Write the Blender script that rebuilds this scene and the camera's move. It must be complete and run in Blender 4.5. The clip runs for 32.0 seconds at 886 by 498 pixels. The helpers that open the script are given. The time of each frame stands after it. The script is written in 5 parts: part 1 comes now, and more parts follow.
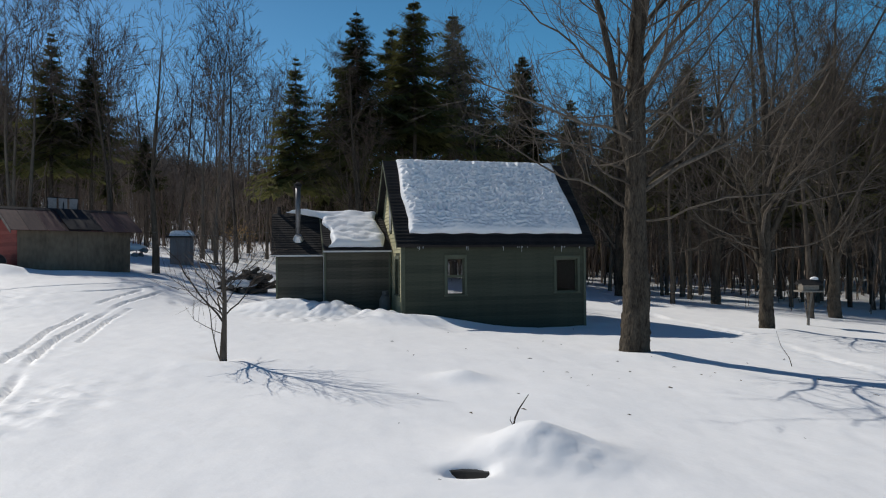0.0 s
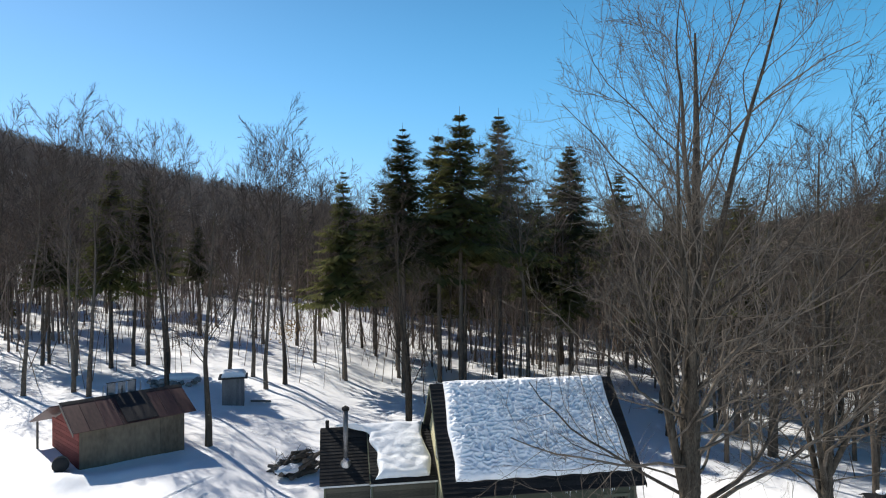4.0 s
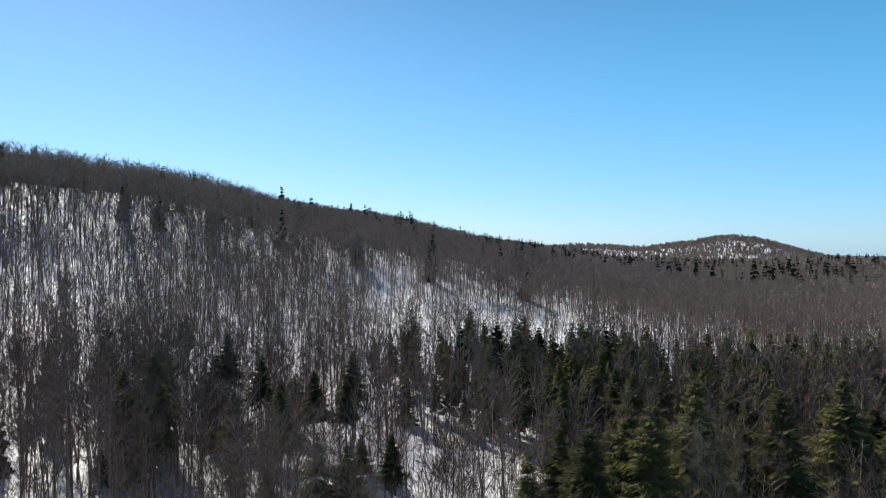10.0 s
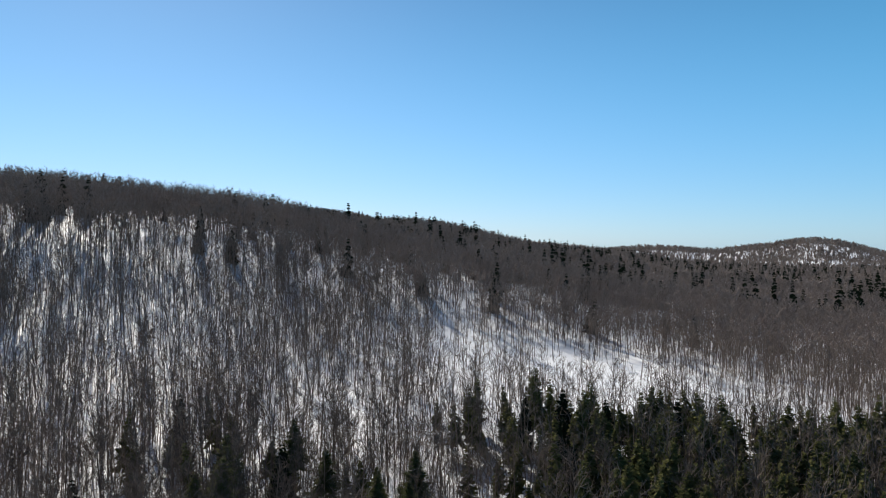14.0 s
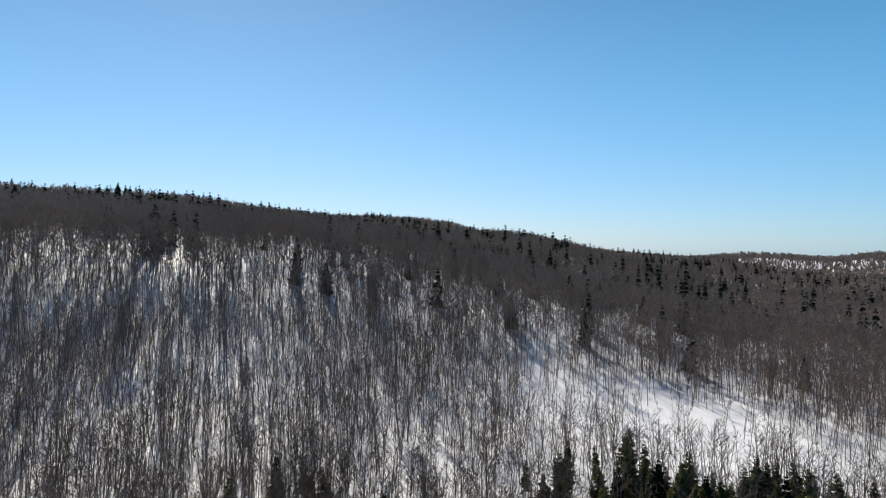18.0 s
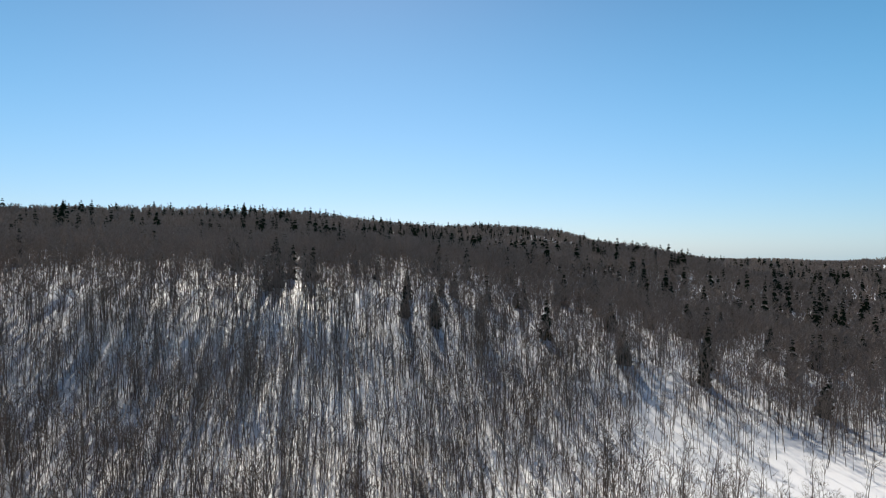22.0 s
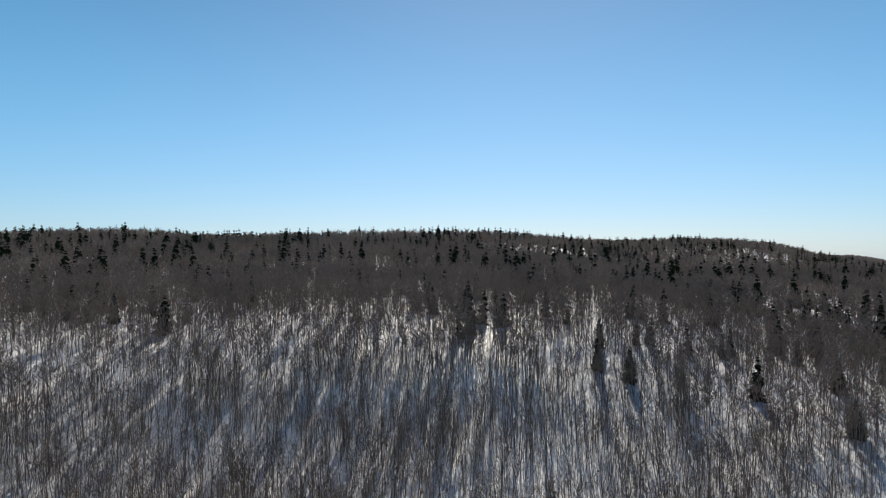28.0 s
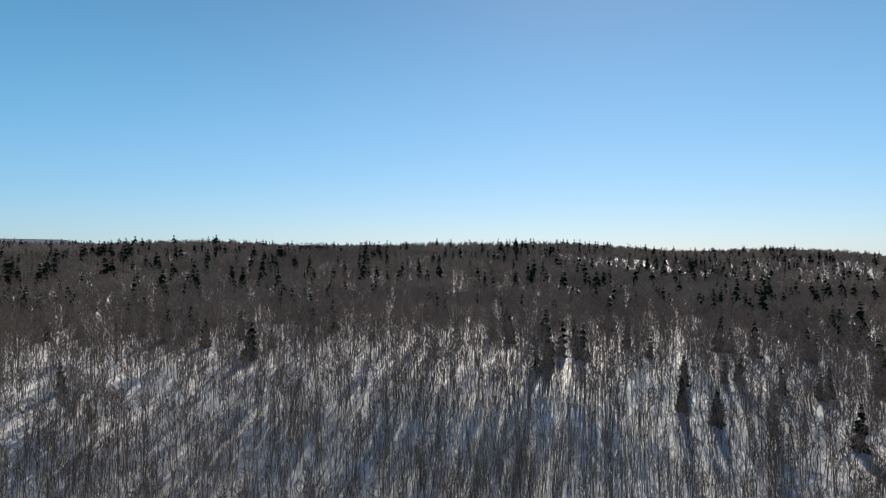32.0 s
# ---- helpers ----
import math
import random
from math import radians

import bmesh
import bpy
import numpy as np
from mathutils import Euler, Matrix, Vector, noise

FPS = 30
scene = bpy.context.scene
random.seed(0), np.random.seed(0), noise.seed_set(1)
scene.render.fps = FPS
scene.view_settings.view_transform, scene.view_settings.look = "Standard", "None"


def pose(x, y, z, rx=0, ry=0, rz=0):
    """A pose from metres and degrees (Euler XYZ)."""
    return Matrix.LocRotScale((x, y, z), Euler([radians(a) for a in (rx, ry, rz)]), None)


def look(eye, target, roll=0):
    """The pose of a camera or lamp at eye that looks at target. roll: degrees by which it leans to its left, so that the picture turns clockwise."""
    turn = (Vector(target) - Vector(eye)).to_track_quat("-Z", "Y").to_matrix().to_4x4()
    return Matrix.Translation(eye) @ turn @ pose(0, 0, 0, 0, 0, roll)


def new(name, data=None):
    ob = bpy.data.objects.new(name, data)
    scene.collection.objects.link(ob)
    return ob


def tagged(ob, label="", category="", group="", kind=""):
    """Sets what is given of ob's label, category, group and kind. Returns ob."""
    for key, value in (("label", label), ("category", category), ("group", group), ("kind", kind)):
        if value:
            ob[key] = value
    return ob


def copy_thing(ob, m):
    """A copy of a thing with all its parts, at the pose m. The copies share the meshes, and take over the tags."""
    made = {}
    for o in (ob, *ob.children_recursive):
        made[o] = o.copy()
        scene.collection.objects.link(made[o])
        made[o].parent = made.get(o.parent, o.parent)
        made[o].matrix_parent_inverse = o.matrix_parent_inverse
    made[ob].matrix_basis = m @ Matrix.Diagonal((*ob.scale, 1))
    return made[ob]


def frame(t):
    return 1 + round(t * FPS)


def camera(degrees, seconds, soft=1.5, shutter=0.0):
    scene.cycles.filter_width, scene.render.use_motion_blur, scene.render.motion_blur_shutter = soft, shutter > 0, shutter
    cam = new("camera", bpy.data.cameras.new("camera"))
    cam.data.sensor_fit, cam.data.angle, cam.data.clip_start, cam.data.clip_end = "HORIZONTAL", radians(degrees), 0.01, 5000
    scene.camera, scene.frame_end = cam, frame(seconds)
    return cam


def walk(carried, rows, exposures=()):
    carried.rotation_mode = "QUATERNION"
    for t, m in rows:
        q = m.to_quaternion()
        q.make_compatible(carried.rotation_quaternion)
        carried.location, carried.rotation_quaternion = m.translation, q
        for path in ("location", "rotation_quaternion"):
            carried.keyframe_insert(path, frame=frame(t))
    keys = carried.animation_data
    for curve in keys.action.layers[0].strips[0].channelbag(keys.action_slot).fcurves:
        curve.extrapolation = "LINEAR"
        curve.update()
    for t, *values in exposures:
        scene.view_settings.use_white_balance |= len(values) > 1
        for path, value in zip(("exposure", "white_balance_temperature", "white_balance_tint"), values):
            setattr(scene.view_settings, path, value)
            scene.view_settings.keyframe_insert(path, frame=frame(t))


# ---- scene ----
# The camera: a drone that rises and slowly turns to its left.
cam = camera(69.68, 32.0, soft=1.1)
RISE = [  # seconds, x, y, z, turn to the left, tilt up, roll
    (0, 0.00, 0.00, 3.00, 0.00, 0.49, -0.41),
    (0.5, 0.02, -0.01, 3.47, 0.13, 0.49, -0.43),
    (1, 0.01, 0.01, 4.06, 0.45, 0.48, -0.44),
    (1.5, -0.02, 0.02, 4.75, 0.84, 0.49, -0.44),
    (2, -0.03, 0.04, 5.47, 1.21, 0.49, -0.43),
    (2.5, -0.03, 0.06, 6.46, 1.60, 0.48, -0.42),
    (3, -0.02, 0.08, 7.82, 2.03, 0.48, -0.40),
    (3.5, -0.01, 0.07, 9.47, 2.90, 0.48, -0.39),
    (4, 0.00, 0.04, 11.19, 4.06, 0.50, -0.36),
    (4.5, 0.01, 0.02, 12.87, 5.37, 0.52, -0.32),
    (6.5, 0.01, 0.10, 19.78, 11.60, 0.75, -0.38),
    (7, 0.04, 0.14, 21.48, 12.89, 0.72, -0.34),
    (8, 0.09, 0.23, 24.87, 15.43, 0.65, -0.23),
    (9, 0.13, 0.31, 28.27, 18.11, 0.55, -0.14),
    (10, 0.09, 0.42, 31.66, 20.70, 0.45, -0.05),
    (11, -0.02, 0.59, 35.02, 22.82, 0.33, 0.07),
    (12, -0.13, 0.88, 38.43, 24.54, 0.22, 0.18),
    (13, -0.26, 1.21, 41.67, 25.75, 0.12, 0.26),
    (13.5, -0.33, 1.38, 43.30, 26.16, 0.06, 0.29),
    (15.5, -0.83, 1.92, 49.79, 28.11, -0.12, 0.64),
    (16, -0.89, 1.98, 51.14, 29.22, -0.08, 0.68),
    (17, -0.95, 2.09, 53.61, 31.64, -0.01, 0.69),
    (18, -0.92, 2.17, 56.13, 34.50, 0.05, 0.62),
    (19, -0.84, 2.22, 58.70, 37.33, 0.10, 0.49),
    (20, -0.77, 2.27, 61.39, 39.89, 0.14, 0.38),
    (21, -0.75, 2.35, 64.38, 42.09, 0.17, 0.27),
    (22, -0.76, 2.48, 67.32, 44.26, 0.25, 0.15),
    (23, -0.77, 2.62, 70.14, 46.84, 0.31, 0.01),
    (24, -0.79, 2.74, 73.13, 49.76, 0.34, -0.15),
    (25, -0.81, 2.83, 76.24, 52.69, 0.40, -0.32),
    (26, -0.86, 2.88, 79.28, 55.75, 0.48, -0.42),
    (26.5, -0.89, 2.88, 80.71, 57.26, 0.53, -0.44),
    (28.5, -1.28, 2.63, 85.60, 62.25, 0.67, -0.06),
    (29, -1.33, 2.62, 86.93, 63.14, 0.71, -0.01),
    (30, -1.42, 2.65, 89.77, 64.81, 0.78, 0.06),
    (31, -1.49, 2.71, 92.66, 66.50, 0.83, 0.14),
    (32, -1.55, 2.77, 95.56, 68.15, 0.86, 0.23),
]
EXPOSURES = [(0, -0.60, 6550, 10), (2, -0.46, 6550, 10), (3, -0.24, 6550, 10), (4, 0.16, 6600, 10), (6.5, 0.27, 6650, 10), (10, 0.16, 6650, 10), (14, -0.06, 6700, 10), (20, -0.12, 6900, 10), (32, -0.18, 7100, 10)]  # seconds, stops, kelvin, tint
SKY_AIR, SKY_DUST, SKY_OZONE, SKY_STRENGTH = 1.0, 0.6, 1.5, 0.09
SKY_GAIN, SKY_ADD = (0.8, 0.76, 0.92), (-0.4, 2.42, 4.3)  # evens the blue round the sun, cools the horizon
SUN_STRENGTH = 5.0


def risen(t, x, y, z, turn, tilt, roll):
    return t, pose(x, y, z, 90 + tilt, 0, turn) @ pose(0, 0, 0, 0, 0, roll)


walk(cam, [risen(*r) for r in RISE], exposures=EXPOSURES)

# ---- light: a March sun ahead and to the left, clear sky ----
SUN_AZ, SUN_EL = 54.0, 43.0  # degrees to the left of +y, above the horizon
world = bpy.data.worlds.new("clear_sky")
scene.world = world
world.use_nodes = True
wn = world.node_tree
sky = wn.nodes.new("ShaderNodeTexSky")
sky.sky_type = "NISHITA"
sky.sun_disc = False
sky.sun_elevation = radians(SUN_EL)
sky.sun_rotation = radians(-SUN_AZ)
sky.altitude = 600
sky.air_density, sky.dust_density, sky.ozone_density = SKY_AIR, SKY_DUST, SKY_OZONE
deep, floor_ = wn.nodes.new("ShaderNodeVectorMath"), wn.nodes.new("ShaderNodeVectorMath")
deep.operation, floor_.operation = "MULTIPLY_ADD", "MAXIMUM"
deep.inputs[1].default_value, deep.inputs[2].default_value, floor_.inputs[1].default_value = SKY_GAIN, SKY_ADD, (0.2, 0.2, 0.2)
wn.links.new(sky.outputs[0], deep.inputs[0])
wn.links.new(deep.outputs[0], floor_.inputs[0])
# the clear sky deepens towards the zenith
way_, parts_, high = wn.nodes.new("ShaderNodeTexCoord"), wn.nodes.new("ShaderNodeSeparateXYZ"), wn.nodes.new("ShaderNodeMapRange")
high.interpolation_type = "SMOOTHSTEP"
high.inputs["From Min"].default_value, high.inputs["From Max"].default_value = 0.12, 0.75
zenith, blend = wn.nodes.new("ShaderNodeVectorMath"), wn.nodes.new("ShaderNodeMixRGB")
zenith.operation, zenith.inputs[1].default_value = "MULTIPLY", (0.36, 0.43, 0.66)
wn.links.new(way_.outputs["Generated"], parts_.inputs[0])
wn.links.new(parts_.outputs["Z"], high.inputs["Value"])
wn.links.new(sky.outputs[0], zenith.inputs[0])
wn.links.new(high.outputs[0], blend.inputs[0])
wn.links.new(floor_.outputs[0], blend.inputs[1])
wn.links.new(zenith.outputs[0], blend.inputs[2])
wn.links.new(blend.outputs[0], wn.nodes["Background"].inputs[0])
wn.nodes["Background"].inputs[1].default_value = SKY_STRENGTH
sun = new("sun", bpy.data.lights.new("sun", "SUN"))
sun.data.energy, sun.data.angle, sun.data.color = SUN_STRENGTH, radians(0.53), (1.0, 0.955, 0.88)
a, e = radians(SUN_AZ), radians(SUN_EL)
sun.matrix_world = look((0, 0, 120), (math.sin(a) * math.cos(e), -math.cos(a) * math.cos(e), 120 - math.sin(e)))


# ---- materials ----
def material(name, low, high, scale, rough=0.8, bump=0.0, bump_scale=None, metal=0.0, fine=6.0, stretch=(1, 1, 1), own=0.0, spec=0.3, turned=None):
    """A surface whose colour runs between two tones over two sizes of noise; own: how far each object differs."""
    m = bpy.data.materials.new(name)
    m.use_nodes = True
    n, l = m.node_tree.nodes, m.node_tree.links
    b = n["Principled BSDF"]
    b.inputs["Roughness"].default_value, b.inputs["Metallic"].default_value = rough, metal
    b.inputs["Specular IOR Level"].default_value = spec
    co = n.new("ShaderNodeTexCoord")
    mp = n.new("ShaderNodeMapping")
    mp.inputs["Scale"].default_value = stretch
    l.new(co.outputs["Object"], mp.inputs["Vector"])
    big, small = n.new("ShaderNodeTexNoise"), n.new("ShaderNodeTexNoise")
    for t, s in ((big, scale), (small, scale * fine)):
        t.inputs["Scale"].default_value, t.inputs["Detail"].default_value = s, 5
        l.new(mp.outputs[0], t.inputs["Vector"])
    mix = n.new("ShaderNodeMath")
    mix.operation = "MULTIPLY_ADD"
    mix.inputs[1].default_value = 0.5
    half = n.new("ShaderNodeMath")
    half.operation = "MULTIPLY"
    half.inputs[1].default_value = 0.5
    l.new(small.outputs[0], half.inputs[0])
    l.new(big.outputs[0], mix.inputs[0])
    l.new(half.outputs[0], mix.inputs[2])
    last = mix.outputs[0]
    if own:
        info = n.new("ShaderNodeObjectInfo")
        add = n.new("ShaderNodeMath")
        add.operation = "MULTIPLY_ADD"
        add.inputs[1].default_value = own
        l.new(info.outputs["Random"], add.inputs[0])
        l.new(last, add.inputs[2])
        off = n.new("ShaderNodeMath")
        off.operation = "SUBTRACT"
        off.inputs[1].default_value = own / 2
        l.new(add.outputs[0], off.inputs[0])
        last = off.outputs[0]
    ramp = n.new("ShaderNodeValToRGB")
    ramp.color_ramp.elements[0].position, ramp.color_ramp.elements[1].position = 0.3, 0.7
    ramp.color_ramp.elements[0].color, ramp.color_ramp.elements[1].color = (*low, 1), (*high, 1)
    l.new(last, ramp.inputs[0])
    l.new(ramp.outputs[0], b.inputs["Base Color"])
    if bump:
        bp = n.new("ShaderNodeBump")
        bp.inputs["Strength"].default_value, bp.inputs["Distance"].default_value = 0.8, bump
        t = small
        if bump_scale:
            t = n.new("ShaderNodeTexNoise")
            t.inputs["Scale"].default_value, t.inputs["Detail"].default_value = bump_scale, 6
            l.new(mp.outputs[0], t.inputs["Vector"])
        l.new(t.outputs[0], bp.inputs["Height"])
        l.new(bp.outputs[0], b.inputs["Normal"])
    return m


def islands(m, low, high):
    """Lets every loose piece of a joined mesh take its own tone between two colours."""
    n, l = m.node_tree.nodes, m.node_tree.links
    geo, ramp = n.new("ShaderNodeNewGeometry"), n.new("ShaderNodeValToRGB")
    ramp.color_ramp.elements[0].color, ramp.color_ramp.elements[1].color = (*low, 1), (*high, 1)
    l.new(geo.outputs["Random Per Island"], ramp.inputs[0])
    mul = n.new("ShaderNodeMixRGB")
    mul.blend_type, mul.inputs[0].default_value = "MULTIPLY", 1
    b = n["Principled BSDF"]
    l.new(b.inputs["Base Color"].links[0].from_socket, mul.inputs[1])
    l.new(ramp.outputs[0], mul.inputs[2])
    l.new(mul.outputs[0], b.inputs["Base Color"])
    return m


def lets_light(m, share):
    """Thin foliage: a share of the light goes through."""
    n, l = m.node_tree.nodes, m.node_tree.links
    b, thin, mix = n["Principled BSDF"], n.new("ShaderNodeBsdfTranslucent"), n.new("ShaderNodeMixShader")
    l.new(b.inputs["Base Color"].links[0].from_socket, thin.inputs["Color"])
    mix.inputs[0].default_value = share
    l.new(b.outputs[0], mix.inputs[1])
    l.new(thin.outputs[0], mix.inputs[2])
    l.new(mix.outputs[0], n["Material Output"].inputs["Surface"])
    return m


SNOW = material("snow", (0.87, 0.88, 0.89), (0.95, 0.955, 0.96), 0.25, 0.55, 0.03, 2.2, fine=9, spec=0.25)
ROOF_SNOW = material("roof_snow", (0.82, 0.84, 0.86), (0.90, 0.91, 0.92), 1.0, 0.55, 0.025, 9.0, spec=0.25)
BARK = material("grey_brown_bark", (0.045, 0.036, 0.029), (0.17, 0.140, 0.11), 3.0, 0.9, 0.03, 14, stretch=(1, 1, 0.25), own=0.25, spec=0.08)
BARK_PALE = material("pale_maple_bark", (0.022, 0.018, 0.014), (0.14, 0.118, 0.092), 7, 0.95, 0.06, 22, stretch=(1, 1, 0.22), own=0.2, spec=0.08)
TWIG = material("bare_twigs", (0.070, 0.054, 0.046), (0.17, 0.133, 0.110), 0.6, 0.9, own=0.4, spec=0.05)
PALE_LIMB = material("pale_maple_limbs", (0.045, 0.038, 0.031), (0.18, 0.152, 0.122), 2.5, 0.9, 0.01, 30, own=0.25, spec=0.1)
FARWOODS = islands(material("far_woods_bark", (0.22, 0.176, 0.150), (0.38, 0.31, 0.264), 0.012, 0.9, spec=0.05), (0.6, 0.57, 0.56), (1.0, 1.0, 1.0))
DARKSPRUCE = material("far_dark_needles", (0.008, 0.012, 0.006), (0.022, 0.028, 0.013), 0.05, 0.9, spec=0.04)
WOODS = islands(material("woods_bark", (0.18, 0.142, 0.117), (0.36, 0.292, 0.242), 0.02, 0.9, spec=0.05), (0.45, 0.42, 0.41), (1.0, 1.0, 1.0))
SPRUCE = lets_light(material("spruce_needles", (0.050, 0.056, 0.023), (0.15, 0.15, 0.056), 1.2, 0.9, own=0.35, fine=5, spec=0.04), 0.3)
FARSPRUCE = lets_light(islands(material("woods_needles", (0.095, 0.099, 0.040), (0.215, 0.200, 0.078), 0.05, 0.9, spec=0.04), (0.35, 0.4, 0.35), (1, 1, 1)), 0.3)


# ---- mesh helpers ----
def mesh_of(name, verts, faces, mat, smooth=False):
    me = bpy.data.meshes.new(name)
    me.from_pydata([tuple(v) for v in verts], [], [tuple(f) for f in faces])
    me.materials.append(mat)
    if smooth:
        me.polygons.foreach_set("use_smooth", [True] * len(me.polygons))
    me.update()
    return me


def mesh_tris(name, verts, tris, mat):
    """A mesh of triangles from arrays."""
    me = bpy.data.meshes.new(name)
    verts, tris = np.asarray(verts, np.float32), np.asarray(tris, np.int32)
    me.vertices.add(len(verts))
    me.vertices.foreach_set("co", verts.ravel())
    me.loops.add(tris.size)
    me.loops.foreach_set("vertex_index", tris.ravel())
    me.polygons.add(len(tris))
    me.polygons.foreach_set("loop_start", np.arange(0, tris.size, 3, dtype=np.int32))
    me.update(calc_edges=True)
    me.materials.append(mat)
    return me


def part(name, shape, mat, parent, label="", smooth=False):
    """Links a bmesh or mesh as one object under a thing or a part."""
    if isinstance(shape, bmesh.types.BMesh):
        me = bpy.data.meshes.new(name)
        shape.to_mesh(me)
        shape.free()
        me.materials.append(mat)
        if smooth:
            me.polygons.foreach_set("use_smooth", [True] * len(me.polygons))
    else:
        me = shape
    ob = new(name, me)
    ob.parent = parent
    if label:
        tagged(ob, label)
    return ob


def thing(name, m, label, category, group="", kind=""):
    ob = new(name)
    ob.empty_display_size = 0.2
    ob.matrix_world = m
    return tagged(ob, label, category, group, kind)


def box(x0, x1, y0, y1, z0, z1, bevel=0.0, bm=None):
    bm = bm or bmesh.new()
    vs = bmesh.ops.create_cube(bm, size=1, matrix=Matrix.LocRotScale(((x0 + x1) / 2, (y0 + y1) / 2, (z0 + z1) / 2), None, (x1 - x0, y1 - y0, z1 - z0)))["verts"]
    if bevel:
        bmesh.ops.bevel(bm, geom=list({e for v in vs for e in v.link_edges}), offset=bevel, segments=1, affect="EDGES")
    return bm


def prism(outline, along, bm=None):
    """A closed outline of points, pushed along a vector into a solid."""
    bm = bm or bmesh.new()
    vs = [bm.verts.new(p) for p in outline]
    f = bm.faces.new(vs)
    got = bmesh.ops.extrude_face_region(bm, geom=[f])["geom"]
    bmesh.ops.translate(bm, vec=along, verts=[g for g in got if isinstance(g, bmesh.types.BMVert)])
    bmesh.ops.recalc_face_normals(bm, faces=bm.faces)
    return bm


def tube(points, radii, sides=8, bm=None, caps=True):
    bm = bm or bmesh.new()
    rings = []
    for i, p in enumerate(points):
        a, b = Vector(points[max(i - 1, 0)]), Vector(points[min(i + 1, len(points) - 1)])
        turn = (b - a).to_track_quat("Z", "Y")
        r = radii[i] if hasattr(radii, "__len__") else radii
        rings.append([bm.verts.new(Vector(p) + turn @ Vector((r * math.cos(k * math.tau / sides), r * math.sin(k * math.tau / sides), 0))) for k in range(sides)])
    for lo, hi in zip(rings, rings[1:]):
        for k in range(sides):
            bm.faces.new((lo[k], lo[(k + 1) % sides], hi[(k + 1) % sides], hi[k]))
    if caps:
        bm.faces.new(rings[0][::-1]), bm.faces.new(rings[-1])
    return bm


# ---- the lie of the land ----
def step(v, a, b):
    u = np.clip((v - a) / (b - a), 0, 1)
    return u * u * (3 - 2 * u)


def swell(x, y, size, seed):
    """Smooth rolling noise from a few crossed waves, about -1 to 1."""
    r = np.random.RandomState(seed)
    out = 0
    for k in range(7):
        ang, ph, f = r.rand() * 6.28, r.rand() * 6.28, (0.6 + 1.3 * r.rand()) / size * 6.28
        out = out + np.sin((x * np.cos(ang) + y * np.sin(ang)) * f + ph)
    return out / 4


def bump(x, y, cx, cy, rx, ry, h, turn=0.0):
    c, s = np.cos(turn), np.sin(turn)
    u, v = ((x - cx) * c + (y - cy) * s) / rx, (-(x - cx) * s + (y - cy) * c) / ry
    return h * np.exp(-(u * u + v * v))


HILL_S = [-2000, 20, 60, 100, 130, 160, 180, 197, 217, 237, 270, 300, 380, 530, 650, 770, 900, 1500, 4000]
HILL_Z = [0, 0, 1.5, 4, 7, 14, 21, 29, 41, 51, 56, 60, 66, 81, 96, 100, 104, 104, 104]


# shoulders and saddles of the hills: bearing to the left, distance, half-widths in degrees and metres, height
HUMPS = [
    (57, 790, 5, 140, 5.6), (66, 770, 7, 140, 2.0), (74, 740, 5, 130, -1.8), (81, 720, 4, 140, -4.4), (90, 775, 6, 130, 5.2),
    (40, 1090, 5, 130, 8.5), (34, 1110, 4, 130, 9.6), (46, 1000, 4, 130, -1.3), (30, 1140, 4, 150, -1.8),
    (28, 700, 7, 140, 11.6), (21, 730, 6, 130, -4.5), (35, 330, 5, 60, -4.7),
    (28, 260, 7, 60, 7.6), (19, 300, 6, 70, 10.1), (11, 330, 6, 70, 4.6),
    (6, 1600, 8, 130, 28.0), (-4.2, 1600, 5.2, 250, 53.0), (-17, 1000, 4, 300, -7.9),
]


def humps(x, y):
    far, bearing = np.hypot(x, y), np.degrees(np.arctan2(-x, y))
    return sum(h * np.exp(-(((bearing - b) / wb) ** 2) - ((far - d) / wd) ** 2) for b, d, wb, wd, h in HUMPS)


def land(x, y):
    """The height of the bare land, in metres, without the small shapes of the yard."""
    x, y = np.asarray(x, float), np.asarray(y, float)
    far = np.hypot(x, y)
    s = -0.866 * x + 0.5 * (87 + 53 * np.tanh((y - 95) / 62)) * step(-x + 0.6 * y, -30, 90) + 3 * swell(x, y, 150, 3) * step(far, 120, 250)
    hill = 0
    for d in (-14, -5, 5, 14):
        hill = hill + np.interp(s + d * np.clip(far / 150, 0.5, 2.5), HILL_S, HILL_Z) / 4
    hill = hill * (1 - 0.12 * step(y, 230, 420) * step(-s, -600, -380)) * (1 - 0.32 * step(y - 0.45 * (-x), 150, 900)) - 5 * step(s, 560, 800) + 2 * swell(x, y, 330, 8) * step(s, 260, 500)
    hill = hill * (1 - 0.5 * step(far, 950, 1450) * step(0.55 + x / np.maximum(y, 200.0), 0, 0.12) * step(y, 300, 700))
    hill = hill * (1 - 0.7 * step(far, 2450, 3000))
    yard = 0.75 - 0.055 * np.clip(x, -20, 25) + 0.012 * (np.clip(y, -10, 70) - 20) + 0.5 * step(-x, 8, 13) * step(y, 14, 24)
    rise = 0.014 * np.clip(y - 70, 0, 250) * step(x, -110, -20)
    east = bump(x, y, 520, 640, 240, 420, 54, 0.3)
    back = 35 * step(-y, 60, 500) * step(x, -500, -150)
    return yard + rise + hill + np.maximum(east, 0) + humps(x, y) + back + bump(x, y, -690, 900, 230, 160, 9)


# ---- the house's place, used by the yard too ----
HOUSE = pose(-1.35, 21.0, 0.9, 0, 0, 14)


def on_house(u, v):
    p = HOUSE @ Vector((u, v, 0))
    return p.x, p.y


